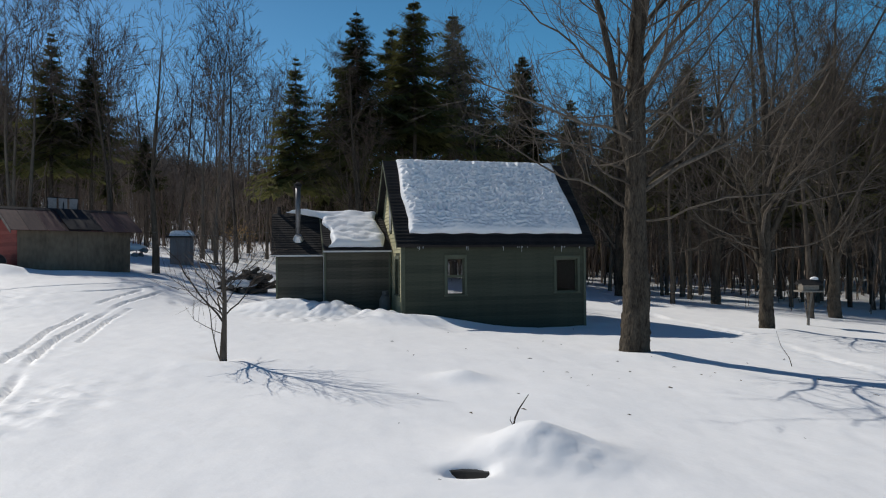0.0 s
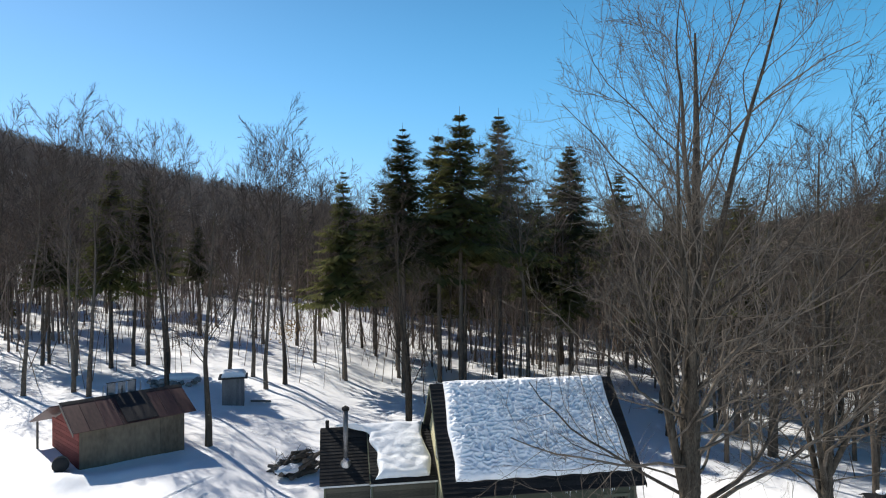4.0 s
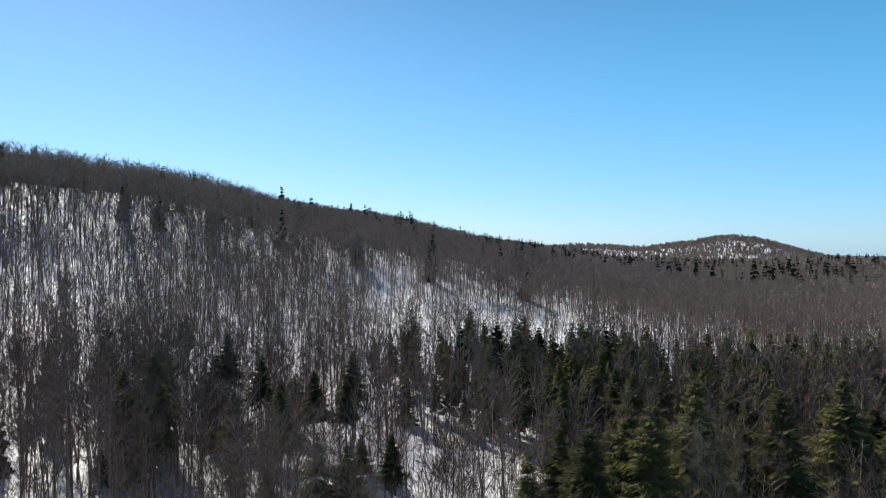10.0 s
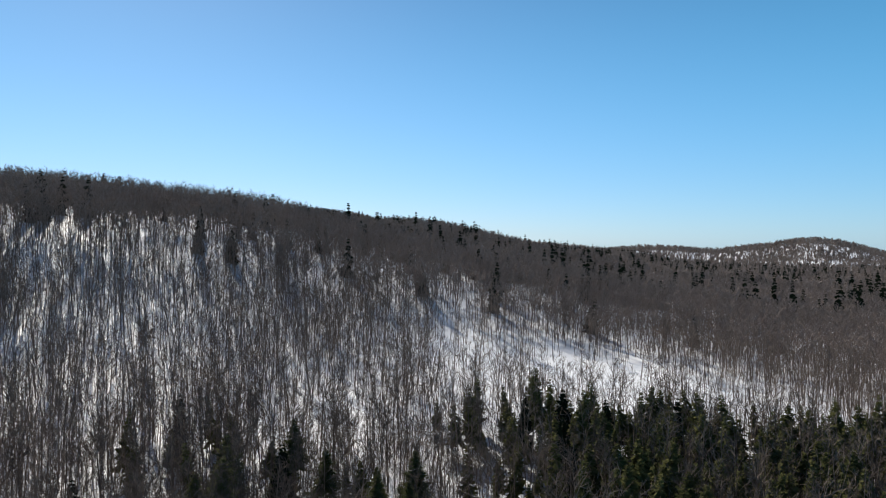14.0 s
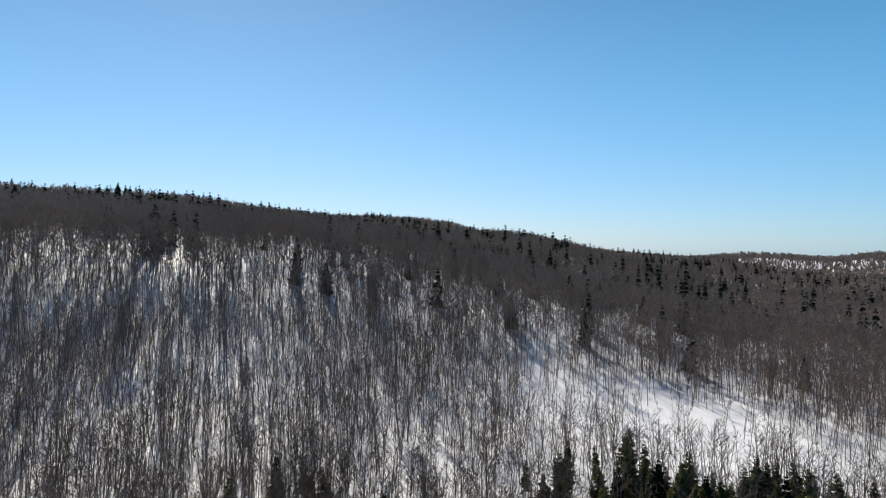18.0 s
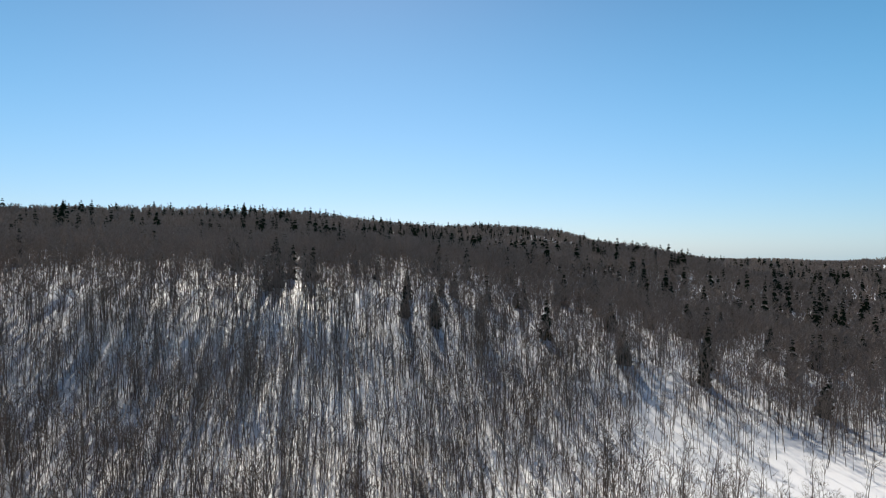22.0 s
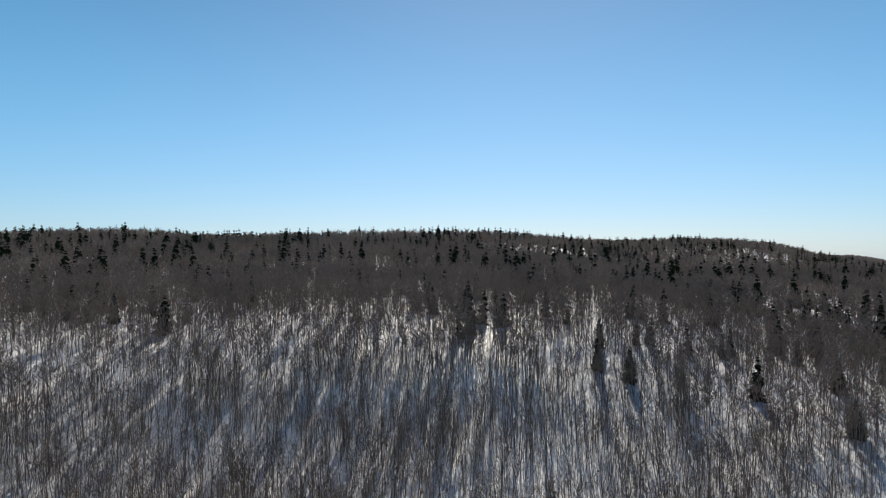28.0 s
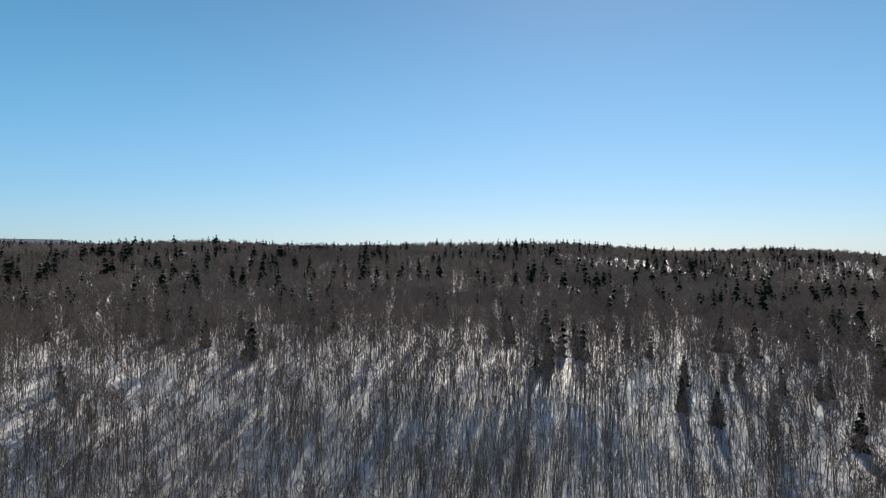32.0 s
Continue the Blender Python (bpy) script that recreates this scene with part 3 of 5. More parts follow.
def sash_window(parent, m, x0, x1, z0, z1, halves=2, sill=True):
    """A window in an opening of the plane y = 0 of m: casing, sill, sashes with their panes."""
    w = part("window", box(x0 - 0.09, x1 + 0.09, -0.05, -0.029, z1, z1 + 0.11, 0.004), TRIM, parent)
    w.matrix_basis = m
    for a, b in ((x0 - 0.09, x0), (x1, x1 + 0.09)):
        part("frame", box(a, b, -0.05, -0.029, z0, z1, 0.004), TRIM, w)
    if sill:
        part("sill", box(x0 - 0.11, x1 + 0.11, -0.075, 0.02, z0 - 0.05, z0, 0.006), TRIM, w)
    step_z = (z1 - z0) / halves
    for k in range(halves):
        a, b, y = z0 + k * step_z, z0 + (k + 1) * step_z, 0.03 + 0.03 * (1 - k)
        bm = box(x0, x1, y, y + 0.03, a, a + 0.045)
        box(x0, x1, y, y + 0.03, b - 0.045, b, bm=bm)
        box(x0, x0 + 0.045, y, y + 0.03, a + 0.045, b - 0.045, bm=bm)
        box(x1 - 0.045, x1, y, y + 0.03, a + 0.045, b - 0.045, bm=bm)
        part("sash", bm, TRIM, w)
        p = part("pane", box(x0 + 0.045, x1 - 0.045, y + 0.012, y + 0.018, a + 0.045, b - 0.045), GLASS, w)
        p.visible_shadow = False
    return w


def lumpy(x, y, size, seed=0.0):
    return noise.noise(Vector((x / size, y / size, seed)))


def snow_slab(m, w, d, nu, nv, thick, outline, name, label, rough=0.03, cell=0.16, seed=1.0, swells=0.6, cups=False):
    """A slab of old snow on a roof plane (the plane z = 0 of m): lumped top, rounded rim, sides down to the roof."""
    rows, faces = [], []
    for j in range(nv + 1):
        for i in range(nu + 1):
            u, v = i / nu, j / nv
            x0, x1 = outline(v)
            x, y = x0 + (x1 - x0) * u, v * d
            rim = min(u * (x1 - x0), (1 - u) * (x1 - x0), y, d - y)
            h = thick * (1 - math.exp(-((rim + 0.012) / 0.07)))
            wob = 0.04 * lumpy(x, y, 0.5, seed + 5) * (1 if rim < 0.02 else 0)
            worn = 0.25 + 0.75 * min(1, max(0, (v - 0.1 + 0.15 * lumpy(x, y, 1.1, seed + 8)) / 0.3)) if cups else 1.0
            wx = x * 0.6 + 0.5 * cell * lumpy(x, y, cell * 2.2, seed + 6)
            crest = 1 - 2.2 * abs(lumpy(wx, y, cell, seed)) if cups else 1.7 * abs(lumpy(x * 0.55, y, cell, seed))
            h += rough * min(1, rim / (0.3 if cups else 0.1)) * (worn * (crest + 0.5 * lumpy(x * 0.7, y, cell * 0.55, seed + 4)) + (0.3 if cups else 0.6) * lumpy(x, y, cell * 3, seed + 2) + swells * lumpy(x, y, 1.3, seed + 3))
            rows.append((x + wob, y + wob, max(h, 0.01)))
    n = len(rows)
    rows += [(x, y, -0.01) for x, y, z in rows]
    w1 = nu + 1
    for j in range(nv):
        for i in range(nu):
            a = j * w1 + i
            faces.append((a, a + 1, a + 1 + w1, a + w1))
    ring = [i for i in range(nu)] + [j * w1 + nu for j in range(nv)] + [nv * w1 + i for i in range(nu, 0, -1)] + [j * w1 for j in range(nv, 0, -1)]
    for a, b in zip(ring, ring[1:] + ring[:1]):
        faces.append((a + n, b + n, b, a))
    me = mesh_of(name, rows, faces, ROOF_SNOW, True)
    ob = tagged(new(name, me), label, "snow")
    ob.matrix_world = m
    return ob


def roof_plane(parent, u0, u1, v0, z0, v1, z1, thick, mat, name="roof"):
    """A roof slab between an eave line (v0, z0) and a ridge line (v1, z1), its top on those lines."""
    n = Vector((0, -(z1 - z0), v1 - v0)).normalized() * thick
    if n.z < 0:
        n = -n
    return part(name, prism([(u0, v0, z0), (u0, v1, z1), (u0, v1 - n.y, z1 - n.z), (u0, v0 - n.y, z0 - n.z)], (u1 - u0, 0, 0)), mat, parent)


def shingles(roof, u0, u1, v0, z0, v1, z1, gap, mat):
    """Courses of shingle laid up a roof plane; each course is one strip, its lower edge proud."""
    way = Vector((0, v1 - v0, z1 - z0))
    count = int(way.length / gap)
    way.normalize()
    up = Vector((0, -way.z, way.y))
    if up.z < 0:
        up = -up
    me = mesh_of("shingle_course", [(0, 0, 0.022), (u1 - u0, 0, 0.022), (u1 - u0, gap * 1.15, 0.006), (0, gap * 1.15, 0.006), (0, 0, 0), (u1 - u0, 0, 0), (u1 - u0, gap * 1.15, 0), (0, gap * 1.15, 0)],
                 [(0, 1, 2, 3), (4, 5, 1, 0), (5, 6, 2, 1), (7, 4, 0, 3), (6, 7, 3, 2)], mat)
    for k in range(count):
        ob = part("shingle_course", me, mat, roof)
        o = Vector((u0, v0, z0)) + way * gap * k
        ob.matrix_basis = Matrix(((1, 0, 0, o.x), (0, way.y, up.y, o.y), (0, way.z, up.z, o.z), (0, 0, 0, 1)))


cabin = thing("cabin", HOUSE, "small dark green clapboard cabin with a steep snow-covered roof", "house")
L, D, WALL_T, RIDGE = 6.6, 4.9, 2.62, 5.38
W1, W2 = (1.52, 2.12, 0.74, 1.98), (5.47, 6.27, 0.76, 1.92)
front = part("front_wall", wall_with_holes(0, L, -0.7, WALL_T, 0, 0.14, [W1, W2]), SIDING, cabin)
DOOR = (1.5, 3.6, 0.05, 2.05)
back = part("back_wall", wall_with_holes(0, L, -0.7, WALL_T, D - 0.14, D, [DOOR]), SIDING, cabin)
p = part("pane", box(DOOR[0], DOOR[1], D - 0.08, D - 0.07, DOOR[2], DOOR[3]), GLASS, back, "wide glass of the back door")
p.visible_shadow = False
GW, GL = (1.95, 2.35, 2.95, 4.15), (0.42, 1.1, 0.75, 1.95)
for a in (0, 1):
    x0 = 0 if not a else L - 0.14
    pts = [(x0, 0.14, -0.7), (x0, D - 0.14, -0.7), (x0, D - 0.14, WALL_T), (x0, 0.14, WALL_T)]
    g = part("gable_wall", prism(pts, (0.14, 0, 0)) if a else wall_with_holes(0.14, D - 0.14, -0.7, WALL_T, 0, 0.14, [GL]), SIDING, cabin)
    if not a:
        g.matrix_basis = Matrix(((0, 1, 0, 0), (1, 0, 0, 0), (0, 0, 1, 0), (0, 0, 0, 1)))
    tip = part("gable_peak", prism([(x0, 0.0, WALL_T), (x0, D, WALL_T), (x0, D / 2, RIDGE - 0.03)], (0.14, 0, 0)), SIDING, cabin)
part("floor", box(0.14, L - 0.14, 0.14, D - 0.14, -0.1, 0.02), INSIDE, cabin)
part("inner_ceiling", box(0.14, L - 0.14, 0.14, D - 0.14, 2.3, 2.36), INSIDE, cabin)
facing = Matrix()
left_face = Matrix(((0, 1, 0, 0), (-1, 0, 0, 0), (0, 0, 1, 0), (0, 0, 0, 1)))  # x runs towards the front, out of the left gable


def gable_span(z):
    if z < WALL_T:
        return -D + 0.0, 0.0
    k = (z - WALL_T) / (RIDGE - WALL_T)
    return -D + D / 2 * k, -D / 2 * k


clapboards(front, facing, lambda z: (0.09, L - 0.09), -0.55, WALL_T, [(W[0] - 0.09, W[1] + 0.09, W[2] - 0.05, W[3] + 0.11) for W in (W1, W2)], SIDING)
side = part("gable_siding", box(-0.02, 0.0, 0.0, D, -0.7, -0.55), SIDING, cabin)
clapboards(side, left_face, gable_span, -0.55, RIDGE - 0.1, [(-GW[1] - 0.08, -GW[0] + 0.08, GW[2] - 0.05, GW[3] + 0.1), (-GL[1] - 0.09, -GL[0] + 0.09, GL[2] - 0.05, GL[3] + 0.11)], SUNLIT_GABLE)
for x in (0.0, L - 0.09):
    part("corner_board", box(x, x + 0.09, -0.04, 0, -0.7, WALL_T - 0.1, 0.004), TRIM, cabin)
part("corner_board", box(-0.04, -0.002, -0.04, 0.07, -0.7, WALL_T - 0.1, 0.004), TRIM, cabin)
sash_window(cabin, facing, *W1)
sash_window(cabin, facing, *W2, halves=1)
sash_window(cabin, left_face, -GL[1], -GL[0], GL[2], GL[3])
blind = part("window", box(-GW[1] - 0.05, -GW[0] + 0.05, -0.045, -0.03, GW[2] - 0.05, GW[3] + 0.05, 0.004), TRIM, cabin, "narrow attic window in the gable")
blind.matrix_basis = left_face
part("pane", box(-GW[1] + 0.03, -GW[0] - 0.03, -0.05, -0.046, GW[2] + 0.03, GW[3] - 0.03), STEEL, blind)
# roof
roof = roof_plane(cabin, -0.22, 6.78, -0.38, 2.42, 2.45, 5.5, 0.13, SHINGLE, "front_roof")
roof_plane(cabin, -0.22, 6.78, 5.28, 2.42, 2.45, 5.5, 0.13, SHINGLE, "back_roof")
shingles(roof, -0.24, 6.80, -0.41, 2.40, 2.45, 5.5, 0.16, SHINGLE)
part("ridge_cap", prism([(-0.24, 2.33, 5.40), (-0.24, 2.45, 5.545), (-0.24, 2.57, 5.40), (-0.24, 2.45, 5.51)], (7.04, 0, 0)), SHINGLE, roof)
for u in (-0.26, 6.785):
    part("rake_board", prism([(u, -0.4, 2.30), (u, -0.4, 2.42), (u, 2.45, 5.52), (u, 5.3, 2.42), (u, 5.3, 2.30), (u, 2.45, 5.36)], (0.03, 0, 0)), TRIM, cabin)
way = Vector((0, 2.83, 3.08))
tilt = math.atan2(3.08, 2.83)
on_roof = HOUSE @ Matrix.Translation((0, -0.38, 2.445)) @ Matrix.Rotation(tilt, 4, "X")
snow_slab(on_roof @ Matrix.Translation((0, 0.48, 0)), 6, way.length - 0.40, 270, 170, 0.16, lambda v: (0.24 + 0.04 * math.sin(9 * v), 6.44 - 0.04 * v + 0.04 * math.sin(7 * v)), "roof_snow", "thick dimpled slab of old snow on the cabin roof", 0.115, 0.15, cups=True)
on_back = HOUSE @ Matrix.Translation((6.55, 5.28, 2.445)) @ Matrix.Rotation(math.pi, 4, "Z") @ Matrix.Rotation(tilt, 4, "X")
snow_slab(on_back @ Matrix.Translation((0, 0.4, 0)), 6, way.length - 0.3, 40, 24, 0.17, lambda v: (0.15, 6.25), "roof_snow", "slab of snow on the far side of the cabin roof", 0.03, 0.3, 7.0)
ri = random.Random(3)
for k in range(16):
    u = 0.3 + 5.9 * ri.random() if k > 9 else (0.45, 0.5, 0.62, 2.1, 2.15, 3.9, 3.95, 5.5, 5.55, 5.62)[k]
    ln = 0.06 + 0.2 * ri.random() ** 2
    bm = bmesh.new()
    bmesh.ops.create_cone(bm, segments=5, radius1=0.002, radius2=0.008, depth=ln, cap_ends=True, matrix=Matrix.Translation((u, -0.40, 2.36 - ln / 2)))
    part("icicle", bm, ICE, cabin)

# annexes: one low roof, the part beside the cabin set forward
annex = thing("annex", HOUSE, "low weathered green annex with a black shingled roof", "annex")
part("wall", box(-2.4, -0.06, 2.0, 5.9, -0.7, 2.2), SIDING_OLD, annex)
part("wall", box(-4.05, -2.405, 2.5, 5.9, -0.7, 2.06), SIDING_OLD, annex)
fa, fb = part("front_siding", box(-2.4, -0.06, 1.98, 2.0, -0.7, -0.5), SIDING_OLD, annex), part("front_siding", box(-4.05, -2.405, 2.48, 2.5, -0.7, -0.5), SIDING_OLD, annex)
clapboards(fa, Matrix.Translation((0, 2.0, 0)), lambda z: (-2.33, -0.08), -0.5, 2.2, [], SIDING_OLD)
clapboards(fb, Matrix.Translation((0, 2.5, 0)), lambda z: (-3.98, -2.43), -0.5, 2.05, [], SIDING_OLD)
for u, v, top in ((-2.42, 1.955, 2.2), (-0.13, 1.955, 2.2), (-4.07, 2.455, 2.05)):
    part("corner_board", box(u, u + 0.07, v, v + 0.05, -0.7, top, 0.004), TRIM, annex)
part("side_board", box(-2.42, -2.401, 2.005, 2.47, -0.7, 2.2), DRIP, annex)
ra_ = roof_plane(annex, -4.2, -2.44, 2.3, 2.13, 4.2, 3.68, 0.1, SHINGLE, "roof")
shingles(ra_, -4.22, -2.44, 2.28, 2.13, 4.2, 3.68, 0.14, SHINGLE)
rb_ = roof_plane(annex, -2.43, -0.05, 1.8, 2.27, 4.2, 3.72, 0.1, SHINGLE, "roof")
shingles(rb_, -2.43, -0.05, 1.78, 2.27, 4.2, 3.72, 0.14, SHINGLE)
roof_plane(annex, -4.2, -0.05, 6.1, 2.2, 4.2, 3.66, 0.1, SHINGLE, "back_roof")
part("drip_edge", box(-4.22, -2.44, 2.255, 2.285, 2.06, 2.12), DRIP, annex)
part("drip_edge", box(-2.46, -0.05, 1.755, 1.785, 2.20, 2.26), DRIP, annex)
part("side_gable", prism([(-4.04, 2.5, 2.0), (-4.04, 5.9, 2.0), (-4.04, 4.2, 3.56)], (0.05, 0, 0)), SIDING_OLD, annex)
part("rake_board", prism([(-2.47, 1.78, 2.10), (-2.47, 1.78, 2.29), (-2.47, 4.2, 3.74), (-2.47, 4.2, 3.58)], (0.03, 0, 0)), TRIM, annex)
t2 = math.atan2(3.72 - 2.27, 2.4)
on_annex = HOUSE @ Matrix.Translation((0, 1.8, 2.30)) @ Matrix.Rotation(t2, 4, "X")
snow_slab(on_annex @ Matrix.Translation((0, 0.16, 0)), 2.3, 2.62, 60, 60, 0.17, lambda v: (-2.25 + 0.12 * math.sin(6 * v) + 0.05 * math.sin(17 * v) - 1.35 * max(0, (v - 0.76) / 0.24) ** 2, -0.35 + 0.12 * math.sin(6 * v) + 0.1 * v), "roof_snow", "sagging patch of melting snow on the annex roof", 0.06, 0.45, 3.0, 1.8)
# chimney
pipe = thing("stove_pipe", HOUSE @ Matrix.Translation((-3.28, 3.0, 2.6)), "galvanised stove pipe with a rain cap on the annex roof", "chimney")
part("pipe", tube([(0, 0, -0.2), (0, 0, 1.0), (0, 0, 1.02), (0, 0, 2.0)], [0.088, 0.088, 0.092, 0.09], 14), SOOT, pipe, smooth=True)
bm = bmesh.new()
bmesh.ops.create_cone(bm, segments=16, radius1=0.22, radius2=0.11, depth=0.22, cap_ends=True, matrix=Matrix.Rotation(t2, 4, "X") @ Matrix.Translation((0, 0, 0.16)))
part("flashing", bm, STEEL, pipe)
part("cap", tube([(0, 0, 2.0), (0, 0, 2.03), (0, 0, 2.10), (0, 0, 2.17)], [0.13, 0.14, 0.14, 0.03], 14), SHINGLE, pipe, "sooty black rain cap")
stub = thing("roof_vent", HOUSE @ Matrix.Translation((-3.95, 4.2, 3.6)), "short dark vent pipe on the annex ridge", "vent")
part("pipe", tube([(0, 0, -0.1), (0, 0, 0.35)], 0.07, 10), SHINGLE, stub)
tank = thing("gas_cylinder", HOUSE @ Matrix.Translation((-0.38, 1.25, -0.15)), "dull grey gas cylinder standing in the corner", "gas cylinder")
TANKP = material("dull_tank_paint", (0.05, 0.055, 0.055), (0.11, 0.115, 0.115), 8, 0.5)
part("body", tube([(0, 0, -0.3), (0, 0, 0.0), (0, 0, 0.72), (0, 0, 0.84), (0, 0, 0.88)], [0.19, 0.2, 0.2, 0.13, 0.05], 16), TANKP, tank, smooth=True)
part("collar", tube([(0, 0, 0.86), (0, 0, 1.0)], 0.11, 12), TANKP, tank)


# ---- the red shed ----
SHED = pose(-16.74, 25.02, 2.25, 0, 0, 51.4)
RED = material("faded_red_boards", (0.16, 0.035, 0.03), (0.28, 0.075, 0.06), 2, 0.8, 0.003, 40, own=0.35, stretch=(1, 1, 3))
PLY = material("weathered_plywood", (0.085, 0.068, 0.048), (0.215, 0.175, 0.125), 1.3, 0.85, 0.003, 30, stretch=(1, 1, 0.4), own=0.2)
RUSTY = material("faded_red_metal_roof", (0.042, 0.020, 0.018), (0.115, 0.054, 0.047), 1.6, 0.5, own=0.35, stretch=(1, 0.3, 0.3), spec=0.4)
DARKPANEL = material("dark_roof_panel", (0.012, 0.012, 0.013), (0.03, 0.028, 0.028), 3, 0.6)
OLDWOOD = material("grey_old_wood", (0.10, 0.09, 0.078), (0.24, 0.22, 0.19), 3, 0.85, 0.004, 40, own=0.4)
shed = thing("shed", SHED, "red board shed with a plywood front and faded metal roof", "shed")
SW, SD = 4.4, 3.4
part("front_wall", box(0.0, SW, 0.0, 0.08, -0.5, 1.95), PLY, shed)
for k in range(4):
    part("plywood_sheet", box(k * 1.1 + 0.004, k * 1.1 + 1.096, -0.014, 0, -0.4, 1.92), PLY, shed)
part("side_wall", prism([(0, 0.08, -0.5), (0, SD, -0.5), (0, SD, 1.7), (0, 1.25, 2.55), (0, 0.08, 1.95)], (0.08, 0, 0)), RED, shed)
part("side_wall", prism([(SW - 0.08, 0.08, -0.5), (SW - 0.08, SD, -0.5), (SW - 0.08, SD, 1.7), (SW - 0.08, 1.25, 2.55), (SW - 0.08, 0.08, 1.95)], (0.08, 0, 0)), RED, shed)
part("back_wall", box(0.08, SW - 0.08, SD - 0.08, SD, -0.5, 1.7), RED, shed)
z = -0.42
while z < 1.75:
    part("siding_board", box(-0.022, 0, 0.0, SD, z, z + 0.155, 0.004), RED, shed)
    z += 0.162


def sheet_roof(parent, x0, x1, y0, z0, y1, z1, n):
    """Metal roof sheets side by side, each with a raised seam on its edges."""
    w = (x1 - x0) / n
    length = math.hypot(y1 - y0, z1 - z0)
    me = mesh_of("roof_sheet", [(0, 0, 0), (0.02, 0, 0.03), (0.04, 0, 0.004), (w - 0.004, 0, 0.004), (0, length, 0), (0.02, length, 0.03), (0.04, length, 0.004), (w - 0.004, length, 0.004), (0, 0, -0.02), (w - 0.004, 0, -0.02), (0, length, -0.02), (w - 0.004, length, -0.02)],
                 [(0, 1, 5, 4), (1, 2, 6, 5), (2, 3, 7, 6), (8, 9, 3, 2, 1, 0), (9, 11, 7, 3), (11, 10, 4, 5, 6, 7), (10, 8, 0, 4), (9, 8, 10, 11)], RUSTY)
    turn = Matrix.Rotation(math.atan2(z1 - z0, y1 - y0), 4, "X")
    for k in range(n):
        ob = part("roof_sheet", me, RUSTY, parent)
        ob.matrix_basis = Matrix.Translation((x0 + k * w, y0, z0)) @ turn


sheet_roof(shed, -0.35, SW + 0.4, -0.38, 1.83, 1.25, 2.80, 8)
roof_plane(shed, -0.7, SW + 0.4, SD + 0.8, 1.62, 1.25, 2.74, 0.05, RUSTY, "back_roof")
part("ridge_cap", prism([(-0.37, 1.1, 2.73), (-0.37, 1.25, 2.84), (-0.37, 1.42, 2.75), (-0.37, 1.25, 2.80)], (SW + 0.8, 0, 0)), DARKPANEL, shed)
part("rake_board", prism([(-0.37, -0.4, 1.70), (-0.37, -0.4, 1.81), (-0.37, 1.25, 2.79), (-0.37, 1.25, 2.66)], (0.03, 0, 0)), OLDWOOD, shed)
part("roof_patch", prism([(1.75, -0.34, 1.89), (1.75, 1.2, 2.81), (1.75, 1.2, 2.83), (1.75, -0.34, 1.91)], (1.35, 0, 0)), DARKPANEL, shed, "dark sheet laid over the roof")
part("rail", box(-0.65, -0.57, 3.3, 3.38, -0.3, 1.75), OLDWOOD, shed, "thin post holding the roof's corner")
rack = thing("panel_rack", SHED @ Matrix.Translation((1.55, 1.35, 2.70)), "old frame of panes leaning on the shed roof", "rack")
for x in (0.0, 0.62, 1.2):
    part("upright", tube([(x, 0, 0), (x + 0.06, 0.12, 0.62)], 0.022, 6), DARKPANEL, rack)
for zz in (0.08, 0.62):
    part("rail", tube([(0, 0.19 * zz, zz), (1.28, 0.19 * zz, zz)], 0.02, 6), DARKPANEL, rack)
for x in (0.04, 0.47, 0.90):
    part("pane", box(x, x + 0.34, 0.07, 0.085, 0.1, 0.6), material("dusty_pane", (0.14, 0.14, 0.145), (0.30, 0.30, 0.31), 6, 0.3), rack)
for x in (-0.18, 1.42):
    part("stay", tube([(x, 0.05, -0.05), (x + 0.08, 0.1, 0.55)], 0.018, 6), OLDWOOD, rack)
drum = thing("scrap_drum", pose(-17.35, 24.75, height(-17.35, 24.75) + 0.25, 78, 20, 30), "dark dented drum lying half-buried by the shed", "drum")
part("shell", tube([(0, 0, -0.32), (0, 0, -0.3), (0, 0, 0.3), (0, 0, 0.32)], [0.27, 0.3, 0.3, 0.27], 16), DARKPANEL, drum, smooth=True)
for zz in (-0.28, 0.0, 0.28):
    part("hoop", tube([(0, 0, zz - 0.02), (0, 0, zz + 0.02)], 0.315, 16), OLDWOOD, drum)

# a wire from the shed's corner to the annex
wire = thing("wire", Matrix(), "thin grey wire slung from the shed to the annex", "wire")
wa, wb = SHED @ Vector((SW + 0.3, 0.3, 2.0)), HOUSE @ Vector((-4.0, 3.6, 3.0))
part("strand", tube([wa.lerp(wb, k / 12) - Vector((0, 0, 0.22 * 4 * (k / 12) * (1 - k / 12))) for k in range(13)], 0.004, 5), SOOT, wire)

# ---- the outhouse ----
out = thing("outhouse", pose(-15.0, 36.6, height(-15.0, 36.6), 0, 0, 20), "grey board outhouse with a snow-capped roof", "outhouse")
GREYB = material("blue_grey_boards", (0.10, 0.105, 0.11), (0.19, 0.195, 0.20), 3, 0.8, own=0.25, stretch=(1, 1, 0.4))
part("wall", box(-0.6, 0.6, -0.55, 0.55, -0.4, 1.52), GREYB, out)
for k in range(8):
    part("board", box(-0.6 + k * 0.15 + 0.004, -0.6 + k * 0.15 + 0.146, -0.572, -0.55, -0.3, 1.5), GREYB, out)
for k in range(7):
    part("board", box(-0.622, -0.60, -0.55 + k * 0.157 + 0.004, -0.55 + k * 0.157 + 0.153, -0.3, 1.5), GREYB, out)
part("roof", box(-0.82, 0.8, -0.8, 0.75, 1.52, 1.60, 0.01), DARKPANEL, out)
